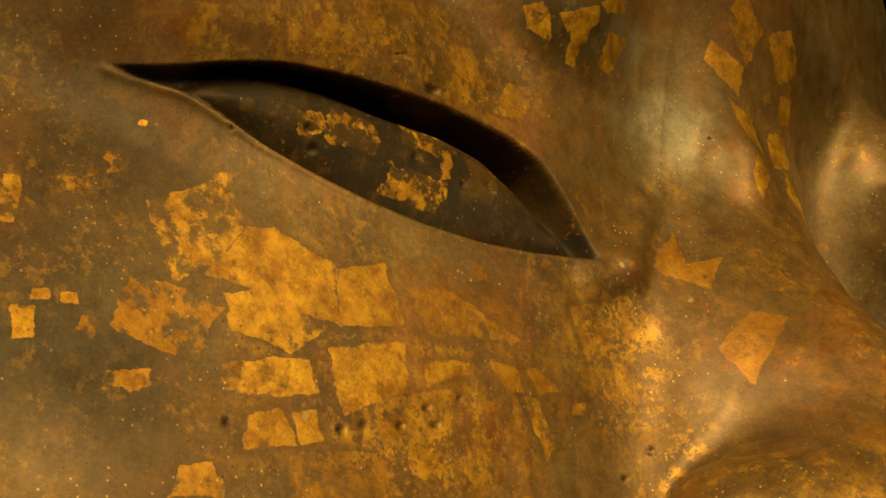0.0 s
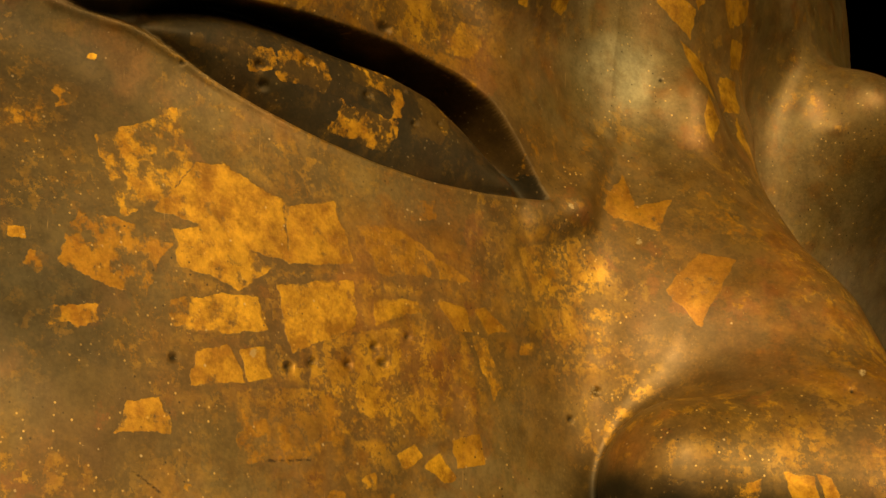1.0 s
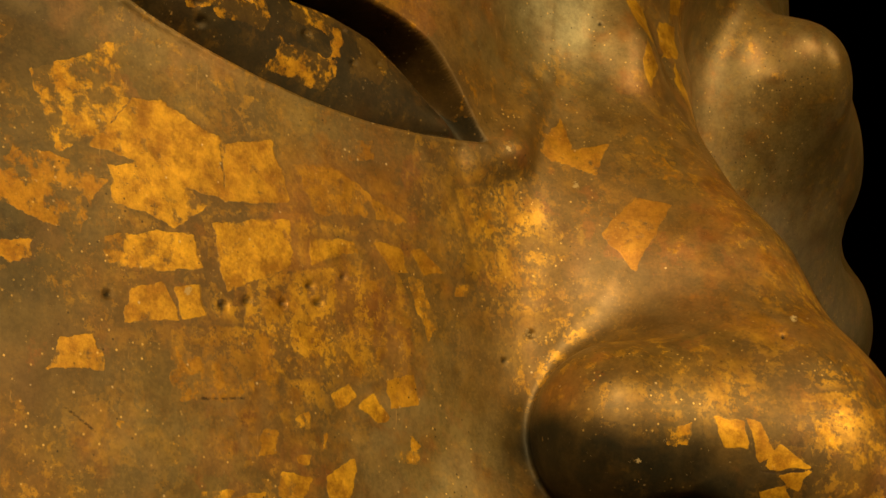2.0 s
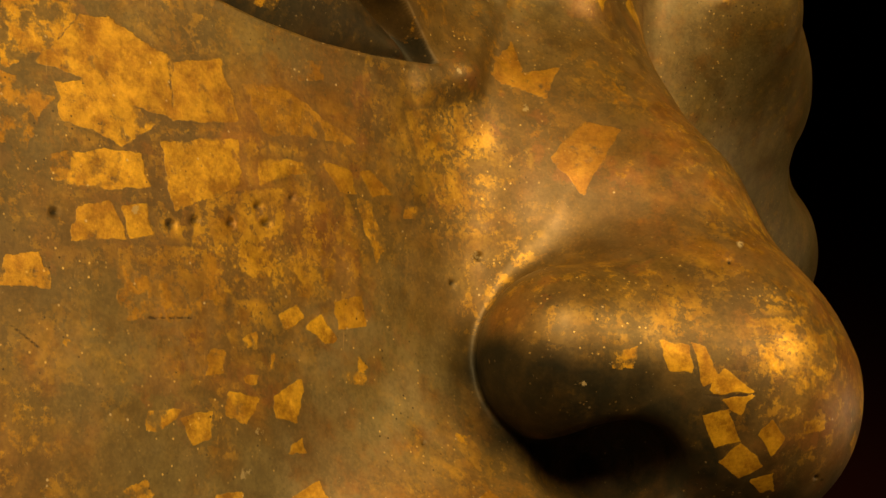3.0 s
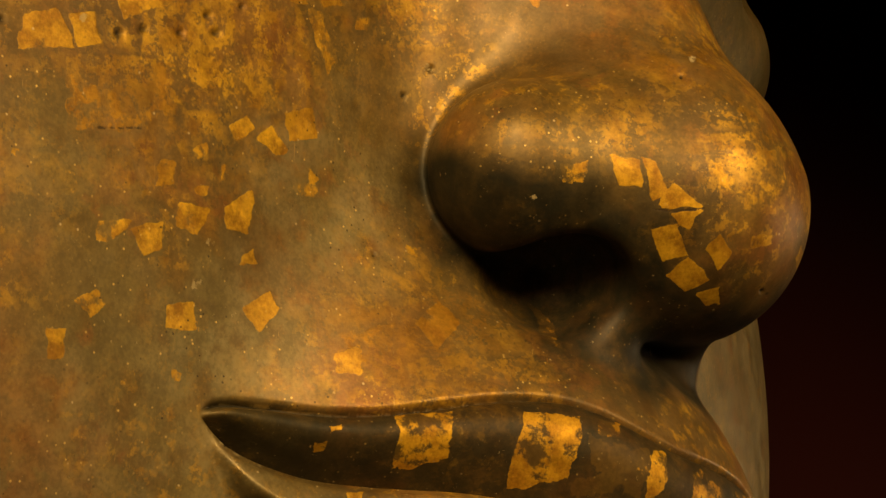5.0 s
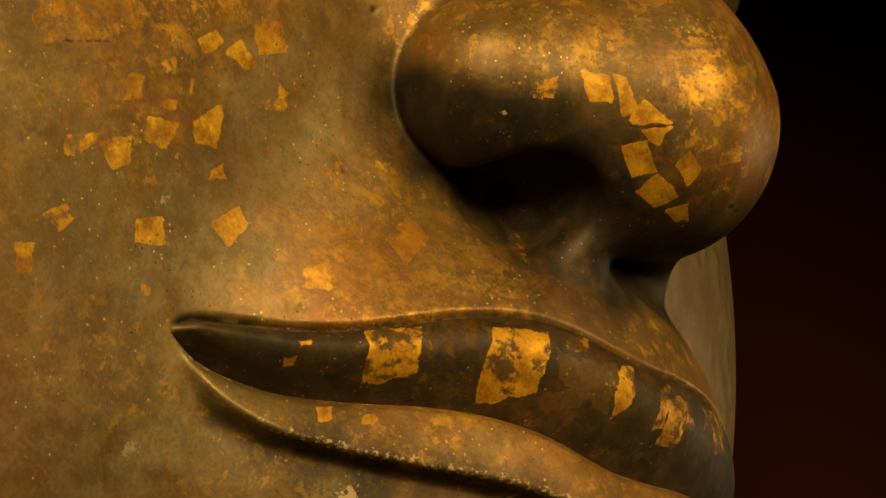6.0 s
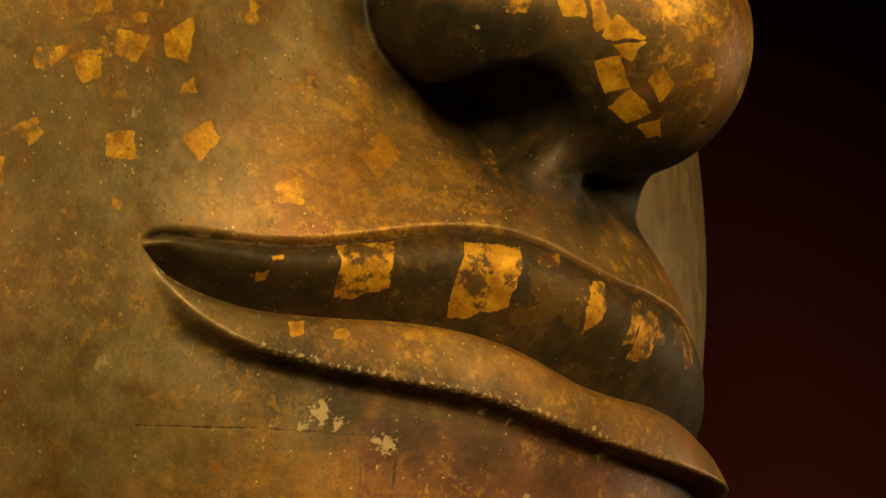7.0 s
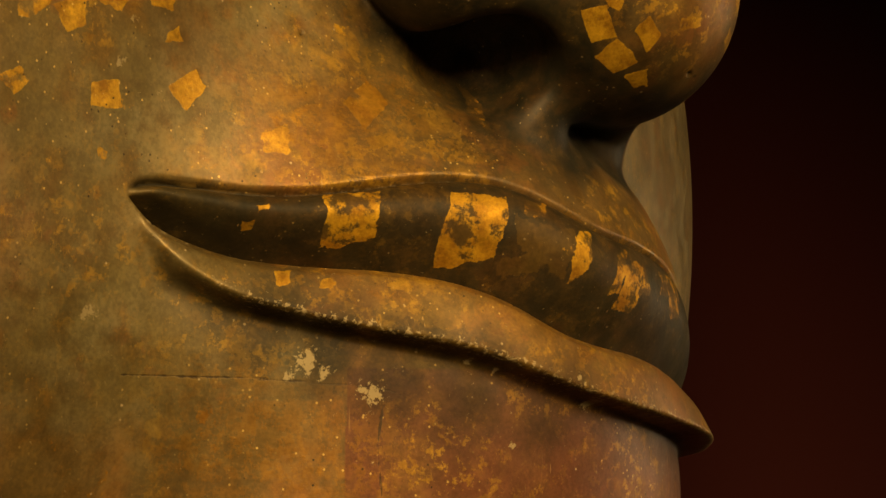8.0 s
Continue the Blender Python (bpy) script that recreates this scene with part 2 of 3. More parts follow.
def above(h, v, line):
    """How far a place, sideways and up, lies above an outline, square to it."""
    hs, vs = np.array(line[0]), np.array(line[1])
    slope = np.interp(h, (hs[1:] + hs[:-1]) / 2, np.diff(vs) / np.diff(hs))
    return (v - np.interp(h, hs, vs)) / np.sqrt(1 + slope * slope)


def within(h, line, soft=0.004):
    return ease((h - line[0][0]) / soft) * ease((line[0][-1] - h) / soft)


def short_of(h, line, soft):
    return ease((line[0][-1] - h) / soft)


def mouth_place(x, z):
    """Sideways and up for the lips' outlines, which run on downwards past the middle."""
    return np.maximum(x, -0.13), z


def relief(x, b, z):
    """Chased detail: metres that the skin stands proud of the solid."""
    h, v = np.abs(x), z
    out = np.zeros_like(h)
    # eye: a deep groove under the lid, the ball, a thin rim below
    lid, ball, rim = above(h, v, LID), above(h, v, BALL), above(h, v, RIM)
    eye = within(h, LID) * (z > 1.90) * (b < -0.12)
    into = ease(-lid / 0.009) * ease(rim / 0.003)
    has_ball = within(h, BALL, 0.03)
    span = np.maximum(rim - ball, 1e-4)
    part_up = np.clip(rim / span, 0, 1)
    hollow = 0.013 - 0.010 * has_ball * np.sin(np.pi * np.clip(part_up, 0, 1)) ** 0.7
    groove = 0.024 * ease((ball + 0.002) / 0.010) * np.minimum(1, span / 0.02) * ease((h - LID[0][0]) / 0.06)
    out -= eye * into * (hollow + groove)
    out += eye * 0.0008 * np.exp(-((rim + 0.0015) / 0.0025) ** 2)
    # lips
    h, v = mouth_place(x, z)
    lip, slit, sill = above(h, v, LIP), above(h, v, SLIT), above(h, v, SILL)
    low = (z < 1.76) * (z > 1.38) * (b > -0.33)
    mouth = short_of(h, LIP, 0.012) * low
    up = np.clip(slit / np.maximum(slit - lip, 1e-4), 0, 1)
    upper = ease(-lip / 0.002) * ease(slit / 0.002)
    out += mouth * upper * (0.013 * (0.25 + 0.75 * ease((x + 0.03) / 0.12)) * np.sin(np.pi * up ** 1.5) - (0.018 + 0.012 * ease((x + 0.03) / 0.12)) * (1 - up) ** 1.7)
    out -= mouth * 0.006 * np.exp(-(lip / 0.0022) ** 2)
    low_up = np.clip(sill / np.maximum(sill - slit, 1e-4), 0, 1)
    lower = ease(-slit / 0.004) * ease((sill + 0.003) / 0.006)
    wide = short_of(h, SILL, 0.03) * low * ease((x + 0.20) / 0.085)
    out += wide * lower * (0.003 + (0.013 + 0.006 * np.exp(-((x + 0.07) / 0.05) ** 2)) * (1 - low_up) ** 0.7)
    out -= wide * (sill < 0) * 0.007 * np.exp(sill / 0.02) * ease(-sill / 0.007)
    # casting pits
    h, v = chart(x, b, z)
    for ph, pv, r in PITS:
        r = 1.5 * r
        on = np.nonzero((x > 0) & (np.abs(h - ph) < 2 * r) & (np.abs(v - pv) < 2 * r))[0]
        out[on] -= r * 0.8 * np.exp(-(((h[on] - ph) ** 2 + (v[on] - pv) ** 2) / (r * r)) ** 2)
    return out


def grid_skin(step, keep):
    """Quads over the solid's skin on a grid of that step; keep(a, b, z) says which cells to make."""
    n = 14
    lo, hi = np.array([-0.80, -1.26, 1.0]), np.array([0.80, 0.05, 3.10])
    size = step * n
    count = np.ceil((hi - lo) / size).astype(int)
    dims = count * n + 2
    grid = np.stack(np.meshgrid(*[np.arange(c) for c in count], indexing="ij"), -1).reshape(-1, 3)
    mid = lo + (grid + 0.5) * size
    near = (np.abs(solid(mid[:, 0], mid[:, 1], mid[:, 2])) < size * 1.15) & keep(mid[:, 0], mid[:, 1], mid[:, 2], size * 0.9)
    ids, spots, quads = [], [], []

    def key(i, j, k):
        return (i * dims[1] + j) * dims[2] + k

    ax = np.arange(n + 1)
    for g in grid[near]:
        base = g * n
        i, j, k = np.meshgrid(ax + base[0], ax + base[1], ax + base[2], indexing="ij")
        s = solid(lo[0] + i * step, lo[1] + j * step, lo[2] + k * step)
        neg = s < 0
        if neg.all() or not neg.any():
            continue
        total, places = np.zeros((n, n, n)), np.zeros((n, n, n, 3))
        for axis in range(3):
            first = [slice(None)] * 3
            second = [slice(None)] * 3
            first[axis], second[axis] = slice(0, n), slice(1, n + 1)
            s0, s1 = s[tuple(first)], s[tuple(second)]
            cross = neg[tuple(first)] != neg[tuple(second)]
            t = np.where(cross, s0 / np.where(cross, s0 - s1, 1), 0)
            p = np.stack([c[tuple(first)] for c in (i, j, k)], -1).astype(float)
            p[..., axis] += t
            others = [o for o in range(3) if o != axis]
            for u in (0, 1):
                for w in (0, 1):
                    cut = [slice(0, n)] * 3
                    cut[others[0]], cut[others[1]] = slice(u, u + n), slice(w, w + n)
                    c = cross[tuple(cut)]
                    total += c
                    places += np.where(c[..., None], p[tuple(cut)], 0)
            own = cross[:n, :n, :n]
            where = np.argwhere(own)
            if len(where):
                e0, e1 = [np.eye(3, dtype=int)[o] for o in others]
                c = where + base
                q = np.stack([key(*(c - d).T) for d in (0 * e0, e0, e0 + e1, e1)], 1)
                flip = neg[:n, :n, :n][own]
                if axis == 1:
                    flip = ~flip
                q[~flip] = q[~flip][:, ::-1]
                quads.append(q)
        on = total > 0
        ids.append(key(i[:n, :n, :n], j[:n, :n, :n], k[:n, :n, :n])[on])
        spots.append(places[on] / total[on][:, None])
    ids, spots, quads = np.concatenate(ids), np.concatenate(spots), np.concatenate(quads)
    order = np.argsort(ids)
    ids, spots = ids[order], lo + spots[order] * step
    at = np.clip(np.searchsorted(ids, quads), 0, len(ids) - 1)
    quads = at[(ids[at] == quads).all(1)]
    mids = spots[quads].mean(1)
    quads = quads[keep(mids[:, 0], mids[:, 1], mids[:, 2], 0)]
    used, quads = np.unique(quads, return_inverse=True)
    return spots[used], quads.reshape(-1, 4)


def slopes(p):
    e = 0.0008
    g = [solid(*(p + np.eye(3)[i] * e).T) - solid(*(p - np.eye(3)[i] * e).T) for i in range(3)]
    g = np.stack(g, 1)
    return g / (np.linalg.norm(g, axis=1, keepdims=True) + 1e-9)


def snapped(p, step):
    """Draws the points next to an outline onto it, so that its edge runs clean."""
    for line, low, high in ((LID, 1.90, 2.6), (RIM, 1.90, 2.6), (LIP, 1.38, 1.76), (SLIT, 1.38, 1.76), (SILL, 1.38, 1.76)):
        fold = np.abs if low > 1.8 else np.positive
        h = fold(p[:, 0])
        far = above(h, p[:, 2], line)
        on = (np.abs(far) < 0.6 * step) & (p[:, 2] > low) & (p[:, 2] < high) & (h > line[0][0]) & (h < line[0][-1] - 0.002) & (p[:, 1] < -0.02) & ((low > 1.8) | (p[:, 0] > -0.08))
        q = p[on]
        if not len(q):
            continue
        e = 0.0005
        g = np.stack([above(fold(q[:, 0] + s[0]), q[:, 2] + s[1], line) - above(fold(q[:, 0] - s[0]), q[:, 2] - s[1], line) for s in ((e, 0), (0, 0), (0, e))], 1) / (2 * e)
        n = slopes(q)
        g -= n * (g * n).sum(1, keepdims=True)
        move = -far[on][:, None] * g / ((g * g).sum(1, keepdims=True) + 0.05)
        p[on] = q + np.clip(move, -step, step)
    return p


def face_zone(a, b, z, slack):
    return (a > -0.13 - slack) & (b > -0.60 - slack) & (z > 1.40 - slack) & (z < 2.46 + slack)


def far_zone(a, b, z, slack):
    return (a < -0.13 + slack) & (b > -0.60 - slack) & (z > 1.40 - slack) & (z < 2.46 + slack)


def rest_zone(a, b, z, slack):
    return (b < -0.60 + slack) | (z < 1.40 + slack) | (z > 2.46 - slack)


def skin():
    points, bases, faces, start = [], [], [], 0
    for step, zone in ((FINE, face_zone), (FINE * 1.8, far_zone), (0.012, rest_zone)):
        p, q = grid_skin(step, zone)
        for _ in range(2):
            g = slopes(p)
            p = p - g * solid(*p.T)[:, None]
        p = snapped(p, step)
        bases.append(p)
        p = p + slopes(p) * relief(*p.T)[:, None]
        points.append(p)
        faces.append(q + start)
        start += len(p)
    return np.concatenate(points), np.concatenate(bases), np.concatenate(faces)


def statue_head():
    p, base, q = skin()
    f, l = np.array([SN, -CS, 0]), np.array([-CS, -SN, 0])
    w = np.array(TIP) + p[:, :1] * l + p[:, 1:2] * f
    w[:, 2] = p[:, 2]
    me = bpy.data.meshes.new("statue_head")
    me.vertices.add(len(w))
    me.vertices.foreach_set("co", w.astype(np.float32).ravel())
    me.loops.add(q.size)
    me.loops.foreach_set("vertex_index", q.astype(np.int32).ravel())
    me.polygons.add(len(q))
    me.polygons.foreach_set("loop_start", np.arange(0, q.size, 4, dtype=np.int32))
    me.update(calc_edges=True)
    me.validate()
    me.polygons.foreach_set("use_smooth", np.ones(len(me.polygons), dtype=bool))
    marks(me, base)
    me.materials.append(BRONZE)
    ob = new("statue_head", me)
    return tagged(ob, "giant weathered bronze statue head with flaking gold leaf", "statue")


# scraps of gold leaf: along, up, two half sides, how tattered, how bright
EYE_LEAVES = [
    (-0.4260, 2.0188, 0.0075, 0.0012, -0.0003, -0.0075, 0.60, 0.7), (-0.4051, 2.0167, 0.0134, -0.0031, -0.0035, -0.0103, 0.60, 0.5),
    (-0.3644, 2.0222, 0.0105, -0.0020, -0.0030, -0.0093, 0.60, 0.8), (-0.3517, 2.0061, 0.0024, -0.0000, -0.0016, -0.0097, 0.40, 0.5),
    (-0.3714, 1.9874, 0.0165, -0.0044, -0.0031, -0.0102, 0.60, 0.6), (-0.4610, 2.0235, 0.0058, 0.0008, -0.0003, -0.0049, 0.80, 0.7),
    (-0.3316, 2.0000, 0.0096, -0.0024, -0.0043, -0.0138, 0.90, 0.7), (-0.3390, 1.9349, 0.0066, 0.0008, -0.0001, -0.0066, 0.50, 0.1)]
LID_LEAVES = [
    (-0.3474, 2.0696, 0.0200, -0.0015, -0.0057, -0.0217, 0.80, 0.8), (-0.4112, 2.0763, 0.0262, 0.0050, -0.0016, -0.0159, 0.85, 0.8),
    (-0.4752, 2.0650, 0.0215, 0.0009, -0.0020, -0.0124, 0.85, 1.0), (-0.3131, 2.0592, 0.0084, -0.0017, -0.0039, -0.0128, 0.60, 0.6),
    (-0.3698, 2.0978, 0.0179, 0.0054, -0.0013, -0.0166, 0.85, 0.8)]
TEMPLE_LEAVES = [
    (-0.4823, 1.9459, 0.0179, 0.0112, 0.0081, -0.0220, 0.55, 0.8), (-0.5447, 1.9624, 0.0100, -0.0012, 0.0000, -0.0103, 0.75, 0.6),
    (-0.5226, 1.9813, 0.0058, 0.0008, 0.0008, -0.0071, 0.65, 0.4), (-0.5143, 2.0054, 0.0023, -0.0008, -0.0006, -0.0023, 0.20, 1.0),
    (-0.5278, 2.0206, 0.0068, -0.0007, -0.0006, -0.0041, 0.85, 0.6), (-0.5698, 1.9964, 0.0087, 0.0012, 0.0011, -0.0071, 0.85, 0.6),
    (-0.5692, 1.9526, 0.0049, -0.0006, 0.0004, -0.0150, 0.40, 0.9), (-0.5369, 1.8985, 0.0042, -0.0006, -0.0001, -0.0034, 0.20, 0.8),
    (-0.5488, 1.8997, 0.0047, 0.0004, 0.0005, -0.0039, 0.40, 0.7), (-0.5538, 1.8831, 0.0046, 0.0003, 0.0010, -0.0084, 0.40, 0.9),
    (-0.5269, 1.8835, 0.0033, -0.0021, -0.0013, -0.0042, 0.50, 0.4)]
CHIN_LEAVES = [
    (-0.2796, 1.5659, 0.0045, -0.0002, 0.0001, -0.0039, 0.25, 0.6), (-0.2535, 1.5618, 0.0049, -0.0002, 0.0000, -0.0023, 0.50, 0.6),
    (-0.1985, 1.5444, 0.0247, -0.0058, -0.0018, -0.0077, 0.85, 0.9), (-0.1433, 1.5332, 0.0251, -0.0104, -0.0037, -0.0088, 0.90, 0.6),
    (-0.2835, 1.4763, 0.0419, -0.0015, 0.0002, -0.0220, 0.75, 0.1), (-0.3981, 1.4775, 0.0239, -0.0067, -0.0003, -0.0175, 0.80, 0.2),
    (-0.3093, 1.4964, 0.0109, -0.0026, -0.0013, -0.0077, 0.70, 0.3), (-0.2544, 1.4816, 0.0098, -0.0003, 0.0001, -0.0141, 0.80, 0.3)]
SCRAPS = EYE_LEAVES + LID_LEAVES + TEMPLE_LEAVES + CHIN_LEAVES
# whole leaves pressed on by hand: four corners along and up, how tattered, how bright
BROW_LEAVES = [
    (-0.3020, 2.1123, -0.2848, 2.1013, -0.2886, 2.1295, -0.3050, 2.1259, 0.40, 0.90),
    (-0.2755, 2.1110, -0.2530, 2.1209, -0.2532, 2.1324, -0.2805, 2.1227, 0.15, 1.00),
    (-0.2760, 2.1025, -0.2623, 2.1070, -0.2577, 2.1203, -0.2734, 2.1130, 0.10, 1.00),
    (-0.2784, 2.0929, -0.2728, 2.0907, -0.2668, 2.1091, -0.2765, 2.1058, 0.05, 1.00),
    (-0.2567, 2.0972, -0.2481, 2.0962, -0.2322, 2.1297, -0.2460, 2.1212, 0.05, 1.00),
    (-0.2475, 2.1296, -0.2350, 2.1407, -0.2323, 2.1543, -0.2523, 2.1344, 0.10, 1.00),
    (-0.1394, 2.0824, -0.1579, 2.0975, -0.1472, 2.0631, -0.1309, 2.0452, 0.15, 0.80)]
BRIDGE_LEAVES = [
    (-0.1394, 2.0077, -0.1319, 2.0292, -0.1403, 2.0540, -0.1445, 2.0250, 0.20, 0.90),
    (-0.1239, 2.1577, -0.1397, 2.1887, -0.1556, 2.1608, -0.1406, 2.1252, 0.40, 0.50),
    (-0.1437, 2.1260, -0.1689, 2.1419, -0.1754, 2.1245, -0.1492, 2.1003, 0.20, 0.60),
    (-0.2148, 1.9453, -0.2002, 1.9565, -0.2083, 1.9825, -0.2242, 1.9536, 0.30, 0.30),
    (-0.2129, 1.9454, -0.1848, 1.9364, -0.1738, 1.9607, -0.2102, 1.9551, 0.30, 0.35),
    (-0.1450, 1.9322, -0.1186, 1.9339, -0.1466, 1.9680, -0.1656, 1.9630, 0.60, 0.40),
    (-0.1837, 1.8925, -0.1615, 1.8650, -0.1336, 1.9130, -0.1582, 1.9195, 0.25, 0.15),
    (-0.2827, 1.8452, -0.2746, 1.8445, -0.2724, 1.8543, -0.2831, 1.8544, 0.40, 0.50)]
UPPER_CHEEK_LEAVES = [
    (-0.4871, 1.9230, -0.4612, 1.9540, -0.4763, 1.9735, -0.5003, 1.9559, 0.60, 0.60),
    (-0.4463, 1.9085, -0.4427, 1.9492, -0.4595, 1.9495, -0.4788, 1.9171, 0.25, 0.70),
    (-0.4570, 1.9074, -0.4122, 1.8929, -0.4147, 1.9294, -0.4484, 1.9503, 0.20, 0.70),
    (-0.4121, 1.8918, -0.3781, 1.8959, -0.3895, 1.9342, -0.4146, 1.9277, 0.25, 0.60),
    (-0.4352, 1.8741, -0.4191, 1.8871, -0.4465, 1.9136, -0.4681, 1.9064, 0.35, 0.75),
    (-0.4650, 1.8850, -0.4339, 1.8759, -0.4518, 1.9114, -0.4681, 1.9064, 0.45, 0.70),
    (-0.5185, 1.8825, -0.4779, 1.8663, -0.4676, 1.8980, -0.5106, 1.9155, 0.50, 0.30),
    (-0.5176, 1.8487, -0.4963, 1.8497, -0.4973, 1.8620, -0.5186, 1.8593, 0.60, 0.50),
    (-0.4590, 1.8484, -0.4199, 1.8510, -0.4250, 1.8725, -0.4575, 1.8677, 0.35, 0.85)]
MID_CHEEK_LEAVES = [
    (-0.4643, 1.8513, -0.4566, 1.8516, -0.4575, 1.8677, -0.4707, 1.8652, 0.50, 0.40),
    (-0.4549, 1.8188, -0.4305, 1.8210, -0.4379, 1.8430, -0.4533, 1.8376, 0.30, 0.60),
    (-0.4292, 1.8216, -0.4172, 1.8245, -0.4218, 1.8421, -0.4338, 1.8399, 0.03, 0.90),
    (-0.4080, 1.8378, -0.3752, 1.8562, -0.3783, 1.8854, -0.4188, 1.8787, 0.30, 0.80),
    (-0.3647, 1.8918, -0.3130, 1.8910, -0.3552, 1.9236, -0.3771, 1.9193, 0.50, 0.35),
    (-0.3662, 1.8584, -0.3412, 1.8688, -0.3428, 1.8758, -0.3671, 1.8740, 0.40, 0.80),
    (-0.3220, 1.8576, -0.3104, 1.8583, -0.3151, 1.8743, -0.3315, 1.8767, 0.10, 0.50),
    (-0.3020, 1.8569, -0.2892, 1.8596, -0.3032, 1.8752, -0.3100, 1.8739, 0.10, 0.50),
    (-0.2988, 1.8147, -0.2928, 1.8249, -0.3038, 1.8550, -0.3121, 1.8563, 0.50, 0.80)]
WORN_CHEEK_LEAVES = [
    (-0.3990, 1.8120, -0.3525, 1.8196, -0.3524, 1.8575, -0.3998, 1.8514, 0.75, 0.85),
    (-0.3987, 1.7929, -0.3120, 1.7928, -0.3113, 1.8207, -0.3822, 1.8255, 0.80, 0.90),
    (-0.2714, 1.8814, -0.2067, 1.8912, -0.2353, 1.9313, -0.2827, 1.9166, 0.90, 0.90),
    (-0.2581, 1.8482, -0.2097, 1.8444, -0.2105, 1.8913, -0.2677, 1.8817, 0.95, 0.80),
    (-0.4320, 1.7930, -0.3987, 1.7929, -0.3992, 1.8185, -0.4330, 1.8178, 0.75, 0.60),
    (-0.4852, 1.7932, -0.4611, 1.7931, -0.4670, 1.8125, -0.4827, 1.8108, 0.30, 0.60)]
NOSE_TIP_LEAVES = [
    (-0.1163, 1.7465, -0.1009, 1.7458, -0.1026, 1.7633, -0.1231, 1.7675, 0.12, 0.70),
    (-0.0948, 1.7377, -0.0841, 1.7429, -0.0932, 1.7623, -0.1014, 1.7647, 0.20, 0.70),
    (-0.0913, 1.7366, -0.0888, 1.7331, -0.0614, 1.7341, -0.0810, 1.7492, 0.10, 0.90),
    (-0.0787, 1.7236, -0.0707, 1.7190, -0.0625, 1.7323, -0.0841, 1.7306, 0.10, 0.70),
    (-0.0866, 1.6987, -0.0709, 1.7040, -0.0787, 1.7246, -0.0964, 1.7201, 0.15, 0.80),
    (-0.0709, 1.6785, -0.0546, 1.6876, -0.0702, 1.7033, -0.0844, 1.6914, 0.05, 0.60),
    (-0.0551, 1.6689, -0.0459, 1.6706, -0.0469, 1.6849, -0.0636, 1.6785, 0.30, 0.60),
    (-0.0503, 1.6930, -0.0416, 1.7055, -0.0503, 1.7174, -0.0603, 1.7075, 0.10, 0.60),
    (-0.0281, 1.7070, -0.0114, 1.7083, -0.0118, 1.7181, -0.0304, 1.7161, 0.35, 0.90)]
NOSE_TOP_LEAVES = [
    (-0.0567, 1.7464, -0.0098, 1.7263, 0.0006, 1.7716, -0.0611, 1.7676, 0.60, 0.85),
    (-0.0778, 1.7658, -0.0110, 1.7677, -0.0259, 1.7822, -0.0896, 1.7782, 0.85, 0.70),
    (-0.1524, 1.7501, -0.1379, 1.7483, -0.1367, 1.7612, -0.1542, 1.7605, 0.60, 0.70),
    (-0.1098, 1.8761, -0.2879, 2.0382, -0.4017, 2.0620, -0.0880, 1.8436, 0.85, 0.30),
    (-0.0763, 1.7819, -0.0049, 1.7865, -0.4017, 2.0620, -0.0880, 1.8436, 0.85, 0.50),
    (-0.2027, 1.7657, -0.1396, 1.7633, -0.1430, 1.7710, -0.2060, 1.7727, 0.90, 0.60)]
CHEEK_LEAVES = [
    (-0.3495, 1.7712, -0.3397, 1.7807, -0.3439, 1.7874, -0.3543, 1.7804, 0.30, 0.90),
    (-0.3278, 1.7639, -0.3206, 1.7674, -0.3304, 1.7826, -0.3396, 1.7740, 0.05, 1.00),
    (-0.3201, 1.7742, -0.3038, 1.7752, -0.3074, 1.7955, -0.3236, 1.7897, 0.20, 0.60),
    (-0.4310, 1.7764, -0.3803, 1.7773, -0.3819, 1.8191, -0.4328, 1.8065, 0.60, 0.35),
    (-0.3951, 1.7987, -0.3396, 1.8012, -0.3619, 1.8340, -0.3991, 1.8261, 0.75, 0.90),
    (-0.3393, 1.7875, -0.3073, 1.7920, -0.3111, 1.8202, -0.3430, 1.8147, 0.85, 0.70),
    (-0.4378, 1.7399, -0.4244, 1.7455, -0.4379, 1.7636, -0.4526, 1.7650, 0.75, 0.80),
    (-0.3896, 1.7455, -0.3805, 1.7463, -0.3802, 1.7606, -0.3875, 1.7622, 0.30, 0.50),
    (-0.3706, 1.7606, -0.3640, 1.7622, -0.3643, 1.7703, -0.3714, 1.7670, 0.50, 0.80)]
LOWER_CHEEK_LEAVES = [
    (-0.3691, 1.7413, -0.3625, 1.7412, -0.3627, 1.7470, -0.3707, 1.7461, 0.20, 0.80),
    (-0.3581, 1.7491, -0.3548, 1.7475, -0.3543, 1.7589, -0.3581, 1.7606, 0.40, 0.80),
    (-0.3784, 1.7243, -0.3670, 1.7190, -0.3588, 1.7340, -0.3783, 1.7377, 0.30, 0.90),
    (-0.3535, 1.7216, -0.3406, 1.7171, -0.3389, 1.7446, -0.3550, 1.7345, 0.15, 0.90),
    (-0.3462, 1.7004, -0.3356, 1.6997, -0.3375, 1.7118, -0.3448, 1.7067, 0.30, 0.70),
    (-0.3100, 1.7502, -0.3067, 1.7474, -0.3008, 1.7501, -0.3095, 1.7578, 0.30, 0.70),
    (-0.3163, 1.7401, -0.3033, 1.7391, -0.3034, 1.7467, -0.3181, 1.7486, 0.60, 0.70)]
